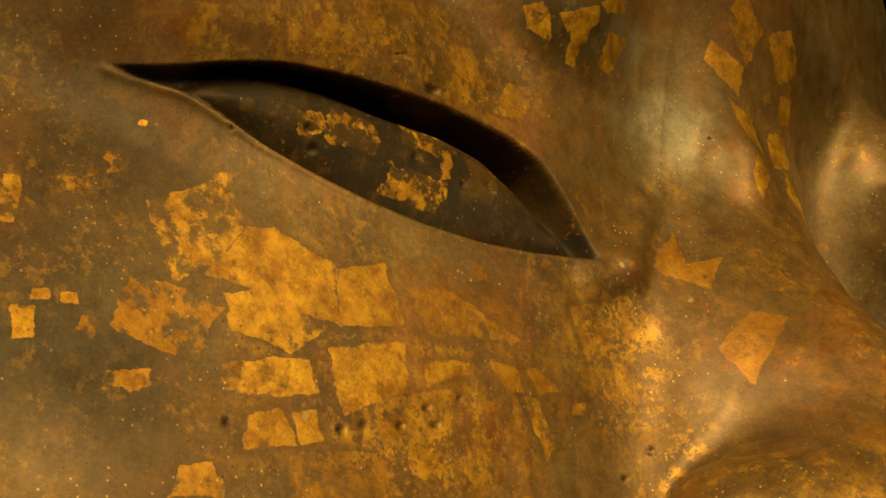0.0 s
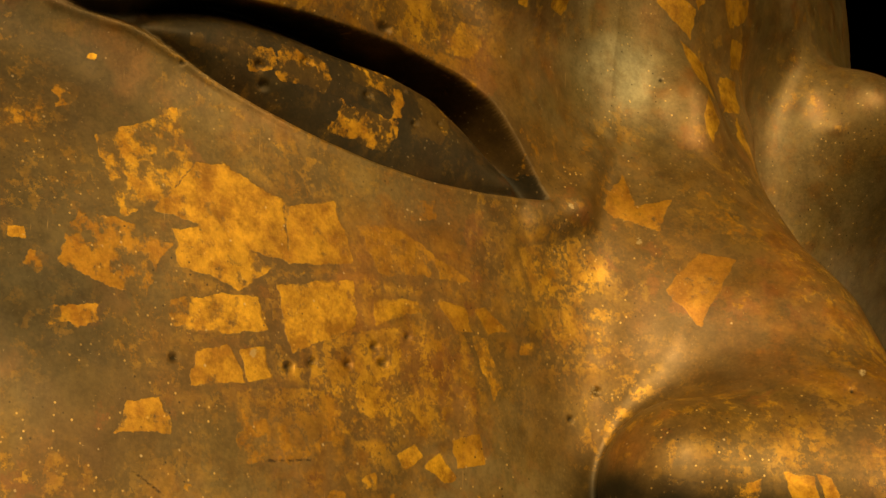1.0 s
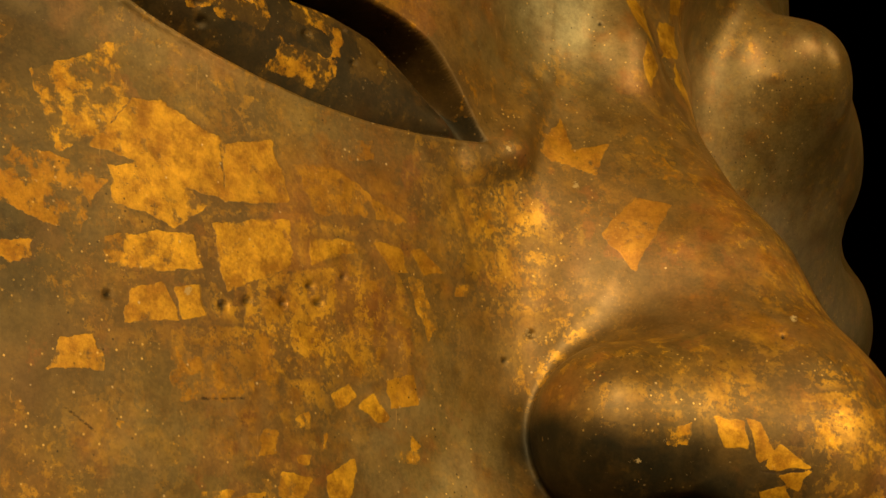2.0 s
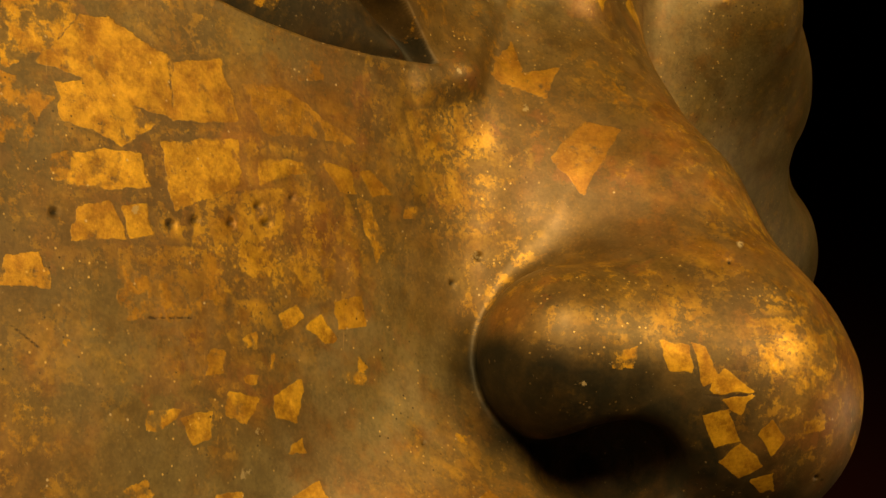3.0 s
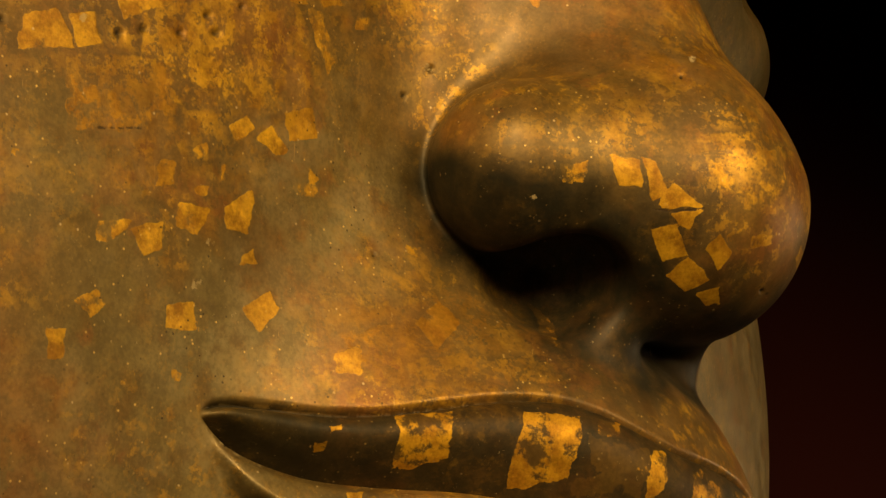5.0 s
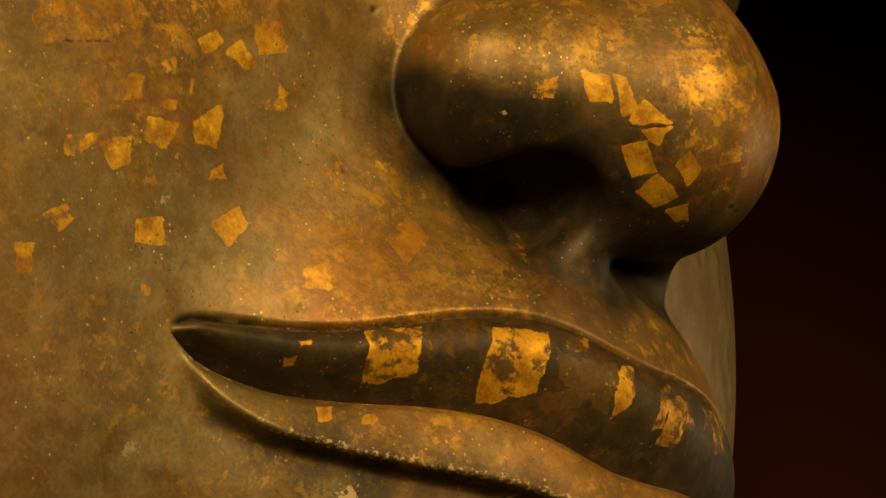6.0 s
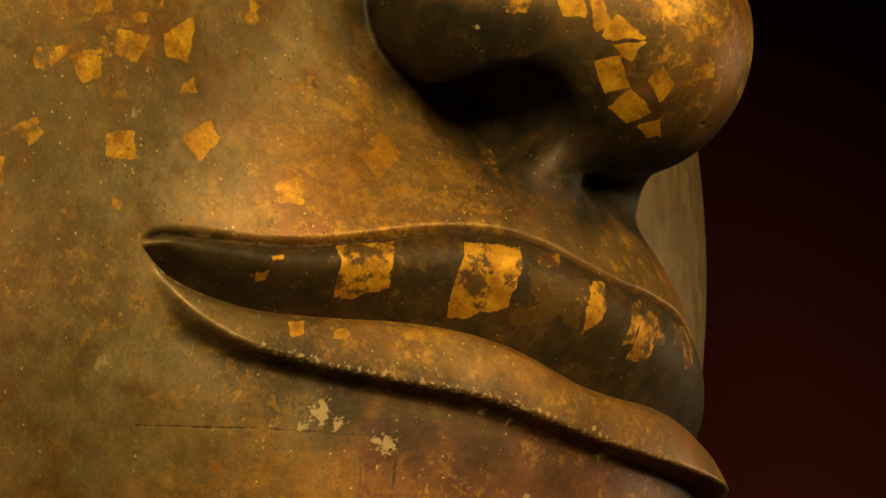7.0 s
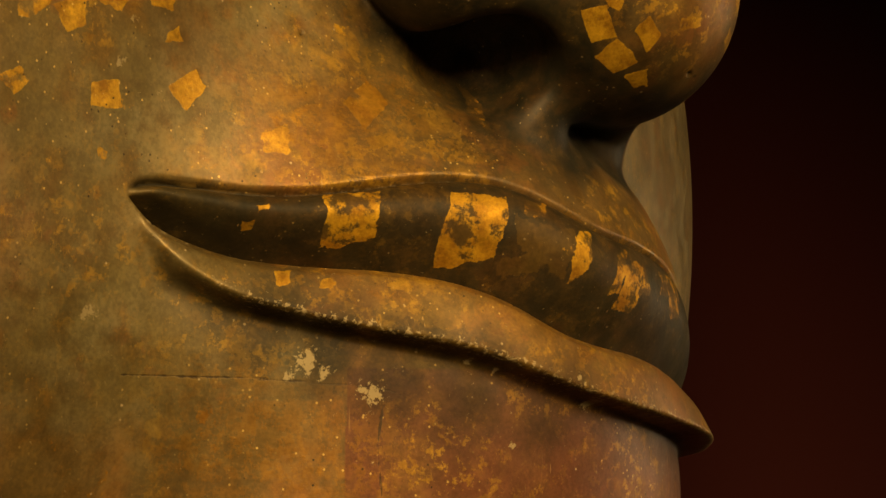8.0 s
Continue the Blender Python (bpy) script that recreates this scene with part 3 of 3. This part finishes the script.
JOWL_LEAVES = [
    (-0.4152, 1.7178, -0.4101, 1.7161, -0.4002, 1.7278, -0.4156, 1.7296, 0.30, 0.90),
    (-0.3931, 1.7085, -0.3852, 1.7112, -0.3837, 1.7281, -0.4000, 1.7233, 0.25, 0.90),
    (-0.4180, 1.6767, -0.4081, 1.6833, -0.4146, 1.6926, -0.4244, 1.6859, 0.35, 0.80),
    (-0.3823, 1.6676, -0.3669, 1.6655, -0.3681, 1.6818, -0.3826, 1.6813, 0.10, 0.90),
    (-0.3664, 1.6661, -0.3607, 1.6662, -0.3604, 1.6749, -0.3671, 1.6739, 0.70, 0.60),
    (-0.3347, 1.6613, -0.3227, 1.6739, -0.3286, 1.6861, -0.3450, 1.6753, 0.15, 0.60),
    (-0.4359, 1.6566, -0.4291, 1.6568, -0.4270, 1.6731, -0.4362, 1.6738, 0.20, 0.80),
    (-0.4020, 1.6366, -0.3955, 1.6342, -0.3944, 1.6476, -0.4030, 1.6486, 0.70, 0.80),
    (-0.3770, 1.6407, -0.3736, 1.6397, -0.3729, 1.6436, -0.3776, 1.6450, 0.30, 0.70)]
MOUTH_CORNER_LEAVES = [
    (-0.2297, 1.6474, -0.2134, 1.6610, -0.2276, 1.6746, -0.2436, 1.6623, 0.30, 0.20),
    (-0.2905, 1.6357, -0.2756, 1.6350, -0.2760, 1.6508, -0.2925, 1.6484, 0.35, 0.70),
    (-0.2790, 1.6383, -0.2590, 1.6406, -0.2558, 1.6627, -0.2894, 1.6578, 0.70, 0.20),
    (-0.3300, 1.6287, -0.3080, 1.6257, -0.3084, 1.6414, -0.3335, 1.6415, 0.85, 0.80),
    (-0.2472, 1.6902, -0.2400, 1.6866, -0.2400, 1.7052, -0.2491, 1.7072, 0.70, 0.70),
    (-0.2629, 1.6825, -0.2311, 1.6813, -0.2345, 1.7033, -0.2667, 1.7010, 0.90, 0.70),
    (-0.2453, 1.6307, -0.2037, 1.6292, -0.2067, 1.6449, -0.2487, 1.6402, 0.85, 0.40),
    (-0.2002, 1.6291, -0.1496, 1.6236, -0.1558, 1.6362, -0.2068, 1.6418, 0.85, 0.50),
    (-0.1584, 1.6457, -0.1472, 1.6418, -0.1579, 1.6645, -0.1691, 1.6699, 0.60, 0.20)]
LIP_LEAVES = [
    (-0.2547, 1.5852, -0.2223, 1.5857, -0.2225, 1.6101, -0.2556, 1.6105, 0.55, 0.70),
    (-0.1853, 1.5737, -0.1478, 1.5743, -0.1451, 1.6026, -0.1809, 1.6074, 0.45, 0.60),
    (-0.1340, 1.5926, -0.1228, 1.5901, -0.1190, 1.5982, -0.1334, 1.5993, 0.60, 0.50),
    (-0.1027, 1.5550, -0.0937, 1.5602, -0.0897, 1.5812, -0.1020, 1.5818, 0.40, 0.70),
    (-0.1444, 1.5668, -0.1225, 1.5650, -0.1220, 1.5744, -0.1441, 1.5746, 0.80, 0.50),
    (-0.1422, 1.5776, -0.1056, 1.5585, -0.1041, 1.5805, -0.1397, 1.5899, 0.90, 0.40),
    (-0.0747, 1.5461, -0.0688, 1.5434, -0.0640, 1.5651, -0.0720, 1.5666, 0.50, 0.60),
    (-0.0680, 1.5350, -0.0548, 1.5312, -0.0503, 1.5526, -0.0661, 1.5591, 0.50, 0.60)]
LIP_SCRAPS = [
    (-0.0541, 1.5404, -0.0421, 1.5375, -0.0466, 1.5471, -0.0503, 1.5526, 0.70, 0.60),
    (-0.2954, 1.6010, -0.2876, 1.6012, -0.2868, 1.6062, -0.2964, 1.6060, 0.40, 0.60),
    (-0.3026, 1.5933, -0.2962, 1.5924, -0.2953, 1.5985, -0.3043, 1.5996, 0.40, 0.50),
    (-0.2828, 1.5613, -0.2747, 1.5616, -0.2764, 1.5679, -0.2829, 1.5676, 0.30, 0.60),
    (-0.2153, 1.5434, -0.1504, 1.5274, -0.1608, 1.5410, -0.2320, 1.5565, 0.90, 0.20)]
LEAVES = (BROW_LEAVES + BRIDGE_LEAVES + UPPER_CHEEK_LEAVES + MID_CHEEK_LEAVES + WORN_CHEEK_LEAVES
          + NOSE_TIP_LEAVES + NOSE_TOP_LEAVES + CHEEK_LEAVES + LOWER_CHEEK_LEAVES + JOWL_LEAVES
          + MOUTH_CORNER_LEAVES + LIP_LEAVES + LIP_SCRAPS)
# along, up, radius, strength of gold rubbed into the skin: upper face, lower face
UPPER_GILDING = [
    (-0.400, 1.885, 0.076, 0.80), (-0.359, 1.819, 0.068, 0.95), (-0.320, 1.878, 0.048, 0.70), (-0.254, 1.902, 0.036, 1.00),
    (-0.246, 1.864, 0.036, 0.90), (-0.382, 2.079, 0.060, 0.60), (-0.334, 2.062, 0.044, 0.80), (-0.446, 1.909, 0.052, 0.50),
    (-0.174, 1.915, 0.068, 0.30), (-0.382, 1.816, 0.064, 0.90), (-0.056, 1.832, 0.044, 0.70), (-0.031, 1.779, 0.036, 1.00),
    (-0.109, 1.778, 0.024, 0.80), (-0.154, 1.773, 0.024, 0.60), (-0.333, 1.801, 0.036, 0.60), (-0.445, 1.755, 0.036, 0.50)]
LOWER_GILDING = [
    (-0.367, 1.807, 0.048, 1.00), (-0.315, 1.892, 0.044, 0.60), (-0.431, 1.861, 0.044, 0.60),
    (-0.276, 1.651, 0.044, 0.70), (-0.228, 1.639, 0.048, 0.70), (-0.175, 1.634, 0.040, 0.70), (-0.249, 1.692, 0.036, 0.60),
    (-0.318, 1.634, 0.028, 0.50), (-0.166, 1.663, 0.024, 0.50), (-0.212, 1.546, 0.036, 0.50), (-0.161, 1.531, 0.028, 0.40),
    (-0.303, 1.474, 0.068, 0.60), (-0.258, 1.469, 0.048, 0.60), (-0.105, 1.574, 0.028, 0.35)]
LID_GILDING = [
    (-0.382, 2.072, 0.052, 0.95), (-0.331, 2.059, 0.036, 1.00), (-0.423, 2.073, 0.048, 0.80), (-0.464, 2.065, 0.044, 0.60)]
# along, up, radius, strength of the green-grey stains
STAINS = [
    (-0.207, 2.064, 0.068, 1.0), (-0.262, 2.021, 0.024, 0.7), (-0.453, 1.986, 0.064, 0.5), (-0.368, 1.954, 0.036, 0.6),
    (-0.544, 1.875, 0.076, 0.8), (-0.307, 1.754, 0.064, 0.7), (-0.287, 1.730, 0.060, 0.8), (-0.374, 1.651, 0.088, 0.8),
    (-0.376, 1.554, 0.104, 0.8), (-0.271, 1.520, 0.028, 0.9), (-0.432, 1.755, 0.060, 0.5), (-0.269, 2.122, 0.036, 0.9),
    (-0.234, 2.126, 0.048, 0.9), (-0.568, 2.040, 0.080, 0.6)]
# along, up, radius, strength of painted shade and black lacquer: nose, chin, temple
SHADE_AND_LACQUER = [
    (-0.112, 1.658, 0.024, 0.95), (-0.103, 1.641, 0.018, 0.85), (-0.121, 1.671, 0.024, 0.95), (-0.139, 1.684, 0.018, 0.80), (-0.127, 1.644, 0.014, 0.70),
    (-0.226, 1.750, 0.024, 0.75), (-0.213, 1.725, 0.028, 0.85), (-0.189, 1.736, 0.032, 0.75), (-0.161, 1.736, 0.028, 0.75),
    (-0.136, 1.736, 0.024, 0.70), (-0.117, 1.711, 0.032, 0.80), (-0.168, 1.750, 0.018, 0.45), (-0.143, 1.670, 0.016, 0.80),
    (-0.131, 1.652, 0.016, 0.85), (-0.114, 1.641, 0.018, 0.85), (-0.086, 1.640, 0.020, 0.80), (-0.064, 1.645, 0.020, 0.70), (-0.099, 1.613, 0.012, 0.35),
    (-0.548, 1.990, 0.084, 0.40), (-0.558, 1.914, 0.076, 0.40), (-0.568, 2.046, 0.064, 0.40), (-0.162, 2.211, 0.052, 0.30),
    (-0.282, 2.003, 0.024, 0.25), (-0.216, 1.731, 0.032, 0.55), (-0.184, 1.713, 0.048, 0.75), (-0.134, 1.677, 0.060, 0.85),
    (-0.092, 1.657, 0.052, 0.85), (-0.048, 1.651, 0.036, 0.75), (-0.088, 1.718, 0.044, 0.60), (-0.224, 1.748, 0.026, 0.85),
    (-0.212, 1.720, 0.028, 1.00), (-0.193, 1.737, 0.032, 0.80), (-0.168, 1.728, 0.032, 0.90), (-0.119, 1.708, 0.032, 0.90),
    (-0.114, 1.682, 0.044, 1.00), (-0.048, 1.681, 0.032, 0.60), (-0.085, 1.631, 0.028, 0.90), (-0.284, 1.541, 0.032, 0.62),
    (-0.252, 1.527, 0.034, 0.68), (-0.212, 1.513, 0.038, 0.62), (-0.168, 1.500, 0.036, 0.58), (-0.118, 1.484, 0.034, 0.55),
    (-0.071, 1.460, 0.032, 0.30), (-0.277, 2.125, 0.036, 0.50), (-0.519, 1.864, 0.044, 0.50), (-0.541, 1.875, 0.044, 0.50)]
# along, up, radius of the casting pits
PITS = [
    (-0.4631, 1.8336, 0.0013), (-0.4098, 1.8309, 0.0016), (-0.3802, 1.8342, 0.0014), (-0.3664, 1.8453, 0.0016),
    (-0.3616, 1.8354, 0.0016), (-0.3483, 1.8525, 0.0011), (-0.2331, 1.8226, 0.0016), (-0.2509, 1.8043, 0.0013),
    (-0.0705, 1.8181, 0.0013), (-0.0600, 1.8307, 0.0014), (-0.4018, 2.0214, 0.0020), (-0.4289, 2.0140, 0.0018),
    (-0.4266, 2.0029, 0.0018), (-0.3455, 2.0169, 0.0014), (-0.3429, 1.9941, 0.0013), (-0.3272, 1.9976, 0.0013),
    (-0.3620, 2.0525, 0.0022), (-0.4702, 2.0088, 0.0011), (-0.1755, 2.0602, 0.0011), (-0.3695, 2.0075, 0.0016),
    (-0.0166, 1.6787, 0.0011), (-0.2689, 1.7028, 0.0009), (-0.3981, 1.8344, 0.0014)]
# along, up, radius of pale chips and crusts
PALE = [
    (-0.0892, 1.4814, 0.0044), (-0.2250, 1.4994, 0.0068), (-0.2316, 1.5028, 0.0031), (-0.3827, 1.5577, 0.0044),
    (-0.1397, 1.4643, 0.0024), (-0.2629, 1.5197, 0.0082), (-0.2531, 1.5124, 0.0044), (-0.2742, 1.5115, 0.0037),
    (-0.3686, 1.6909, 0.0027), (-0.3624, 1.7146, 0.0020), (-0.3492, 1.6724, 0.0014), (-0.4268, 1.8382, 0.0027),
    (-0.2345, 1.8233, 0.0031), (-0.2449, 1.9501, 0.0027), (-0.1996, 1.9281, 0.0034), (-0.3529, 1.6048, 0.0041),
    (-0.3445, 1.5978, 0.0037), (-0.3322, 1.5897, 0.0027), (-0.0600, 1.8307, 0.0024), (-0.1700, 1.7398, 0.0020),
    (-0.1067, 1.5002, 0.0020), (-0.1679, 1.5158, 0.0024), (-0.1504, 1.5096, 0.0020)]
# hairline cracks and plate seams, from place to place
CRACKS = [
    (-0.2317, 1.5047, -0.2151, 1.5022), (-0.2151, 1.5022, -0.2051, 1.4970), (-0.3658, 1.5201, -0.3282, 1.5143),
    (-0.4178, 1.7781, -0.3970, 1.7785), (-0.0948, 1.7324, -0.0788, 1.7313), (-0.0788, 1.7313, -0.0621, 1.7334),
    (-0.4768, 1.7736, -0.4631, 1.7606), (-0.2184, 1.4966, -0.2222, 1.4709), (-0.2222, 1.4709, -0.2194, 1.4426),
    (-0.3282, 1.5143, -0.2839, 1.5103), (-0.2839, 1.5103, -0.2317, 1.5047), (-0.3818, 2.0699, -0.3726, 2.0742)]


def marks(me, p):
    """Where gold leaf, stains, dark lacquer and painted shade lie, for the material."""
    x, b, z = p.T
    h, v = chart(x, b, z)
    count = len(p)
    leaf, tatter, tone = np.full(count, -0.02), np.full(count, 0.5), np.full(count, 0.8)
    near = x > -0.05
    hw = h + 0.0005 * np.sin(v * 190 + 3 * np.sin(h * 90)) + 0.0003 * np.sin(v * 520 + h * 260)
    vw = v + 0.0005 * np.sin(h * 210 + 3 * np.sin(v * 80)) + 0.0003 * np.sin(h * 480 - v * 310)
    quads = [(ch - uh - wh, cv - uv - wv, ch + uh - wh, cv + uv - wv, ch + uh + wh, cv + uv + wv, ch - uh + wh, cv - uv + wv, t, shade)
             for ch, cv, uh, uv, wh, wv, t, shade in SCRAPS]
    for *line, t, shade in LEAVES + quads:
        hs, vs = np.array(line[0::2]), np.array(line[1::2])
        if (hs * np.roll(vs, -1) - np.roll(hs, -1) * vs).sum() < 0:
            hs, vs = hs[::-1], vs[::-1]
        on = np.nonzero(near & (h > hs.min() - 0.02) & (h < hs.max() + 0.02) & (v > vs.min() - 0.02) & (v < vs.max() + 0.02))[0]
        far = np.full(len(on), 1.0)
        for k in range(4):
            dh, dv = hs[(k + 1) % 4] - hs[k], vs[(k + 1) % 4] - vs[k]
            far = np.minimum(far, (dh * (vw[on] - vs[k]) - dv * (hw[on] - hs[k])) / math.hypot(dh, dv))
        better = (far > leaf[on]) & ((far > 0) | (leaf[on] < 0))
        take_it = better & ((t < tatter[on]) | (leaf[on] <= 0))
        take = on[take_it]
        leaf[take], tatter[take], tone[take] = far[take_it], t, shade
    green = 0.15 + 0.5 * (x < -0.06)
    for ch, cv, r, k in STAINS:
        green = np.maximum(green, k * np.exp(-((h - ch) ** 2 + (v - cv) ** 2) / (r * r)) * near)
    gilding = np.zeros(count)
    for ch, cv, r, k in UPPER_GILDING + LOWER_GILDING + LID_GILDING:
        on = np.nonzero(near & (np.abs(h - ch) < 2 * r) & (np.abs(v - cv) < 2 * r))[0]
        gilding[on] = np.maximum(gilding[on], k * np.exp(-(((h[on] - ch) ** 2 + (v[on] - cv) ** 2) / (r * r)) ** 1.3))
    gilding *= np.where(leaf < 0, 0.15 + 0.85 * ease(-leaf / 0.007), 1)
    pale, crack = np.zeros(count), np.full(count, 0.02)
    for ph, pv, r in PALE:
        on = np.nonzero(near & (np.abs(h - ph) < 3 * r) & (np.abs(v - pv) < 3 * r))[0]
        pale[on] = np.maximum(pale[on], np.exp(-((h[on] - ph) ** 2 + (v[on] - pv) ** 2) / (r * r)))
    for h0, v0, h1, v1 in CRACKS:
        dh, dv = h1 - h0, v1 - v0
        s = np.clip(((h - h0) * dh + (v - v0) * dv) / (dh * dh + dv * dv), 0, 1)
        crack = np.where(near, np.minimum(crack, np.hypot(h - h0 - s * dh, v - v0 - s * dv)), crack)
    f = np.abs(x)
    ve = z
    # dark lacquer inside the eye, deepened for the shade within the slit
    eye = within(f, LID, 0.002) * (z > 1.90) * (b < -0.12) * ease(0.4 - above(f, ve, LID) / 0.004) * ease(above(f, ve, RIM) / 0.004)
    f, zm = mouth_place(x, z)
    # upper lip: dark patina plus painted shade, since it faces down
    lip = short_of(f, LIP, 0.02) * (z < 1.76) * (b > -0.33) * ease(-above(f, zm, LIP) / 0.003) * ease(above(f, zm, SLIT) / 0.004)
    # crease shade painted along the groove that outlines the lip
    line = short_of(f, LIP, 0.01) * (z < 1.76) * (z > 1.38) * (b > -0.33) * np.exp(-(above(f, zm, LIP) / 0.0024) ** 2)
    # each casting pit's inner shade is also painted dark
    pit = np.zeros(count)
    for ph, pv, r in PITS:
        on = np.nonzero(near & (np.abs(h - ph) < 3 * r) & (np.abs(v - pv) < 3 * r))[0]
        pit[on] = np.maximum(pit[on], np.exp(-(((h[on] - ph) ** 2 + (v[on] - pv) ** 2) / (2 * r * r)) ** 2))
    # the lower lip's shade painted below its edge, together with dark crust
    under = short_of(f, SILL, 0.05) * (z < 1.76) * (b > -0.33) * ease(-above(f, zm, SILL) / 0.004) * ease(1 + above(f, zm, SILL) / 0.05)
    pale = np.maximum(pale, 0.5 * (z < 1.76) * (b > -0.33) * within(f, SILL, 0.06) * np.exp(-((above(f, zm, SILL) - 0.003) / 0.004) ** 2))
    # shade below nose and lip put into the colour, with black lacquer
    shade_and_lacquer = np.zeros(count)
    for ch, cv, r, k in SHADE_AND_LACQUER:
        shade_and_lacquer = np.maximum(shade_and_lacquer, near * k * np.exp(-(((h - ch) ** 2 + (v - cv) ** 2) / (r * r)) ** 1.5))
    plate = (np.abs(x) < 0.205) * (z < 1.56) * (above(f, zm, SILL) < 0)
    # the lid's shade painted black into the groove, over dark patina
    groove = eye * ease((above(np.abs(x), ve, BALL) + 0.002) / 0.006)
    for name, values in (("leaf", leaf), ("gilding", gilding), ("pale", pale), ("crack", crack), ("tatter", tatter), ("tone", tone), ("green", green), ("dark", np.maximum.reduce([eye * 0.92, np.minimum(shade_and_lacquer * 1.4, 1), groove, lip * 0.95, under * 0.85, line, pit])), ("plate", plate.astype(float))):
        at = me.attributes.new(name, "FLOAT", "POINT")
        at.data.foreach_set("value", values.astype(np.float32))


# ---- build ----
FINE = 0.0015
BRONZE = bronze()
CLOTH = dark_cloth()
statue_head()


def box(name, lo, hi, mat, bevel=0.0):
    bm = bmesh.new()
    bmesh.ops.create_cube(bm, size=1)
    for v in bm.verts:
        v.co = [(lo[i] + hi[i]) / 2 + v.co[i] * (hi[i] - lo[i]) for i in range(3)]
    if bevel:
        bmesh.ops.bevel(bm, geom=bm.edges[:], offset=bevel, segments=2, affect="EDGES")
    me = bpy.data.meshes.new(name)
    bm.to_mesh(me)
    bm.free()
    me.materials.append(mat)
    return new(name, me)


tagged(box("wall_north", (-5, 3.4, 0), (5, 3.6, 7.0), CLOTH), "dark red cloth-covered hall wall", "wall", kind="structure")
tagged(box("wall_south", (-5, -4.2, 0), (5, -4.0, 7.0), CLOTH), "dark red cloth-covered hall wall", "wall", kind="structure")
tagged(box("wall_west", (-5.2, -4.2, 0), (-5, 3.6, 7.0), CLOTH), "dark red cloth-covered hall wall", "wall", kind="structure")
tagged(box("wall_east", (5, -4.2, 0), (5.2, 3.6, 7.0), CLOTH), "dark red cloth-covered hall wall", "wall", kind="structure")
tagged(box("floor", (-5.2, -4.2, -0.2), (5.2, 3.6, 0), CLOTH), "dark hall floor", "floor", kind="structure")
tagged(box("ceiling", (-5.2, -4.2, 7.0), (5.2, 3.6, 7.2), CLOTH), "dark hall ceiling", "ceiling", kind="structure")
tagged(box("plinth", (-0.95, 1.05, 0), (0.35, 2.35, 1.0), CLOTH, 0.01), "plain dark plinth under the bronze head", "plinth")
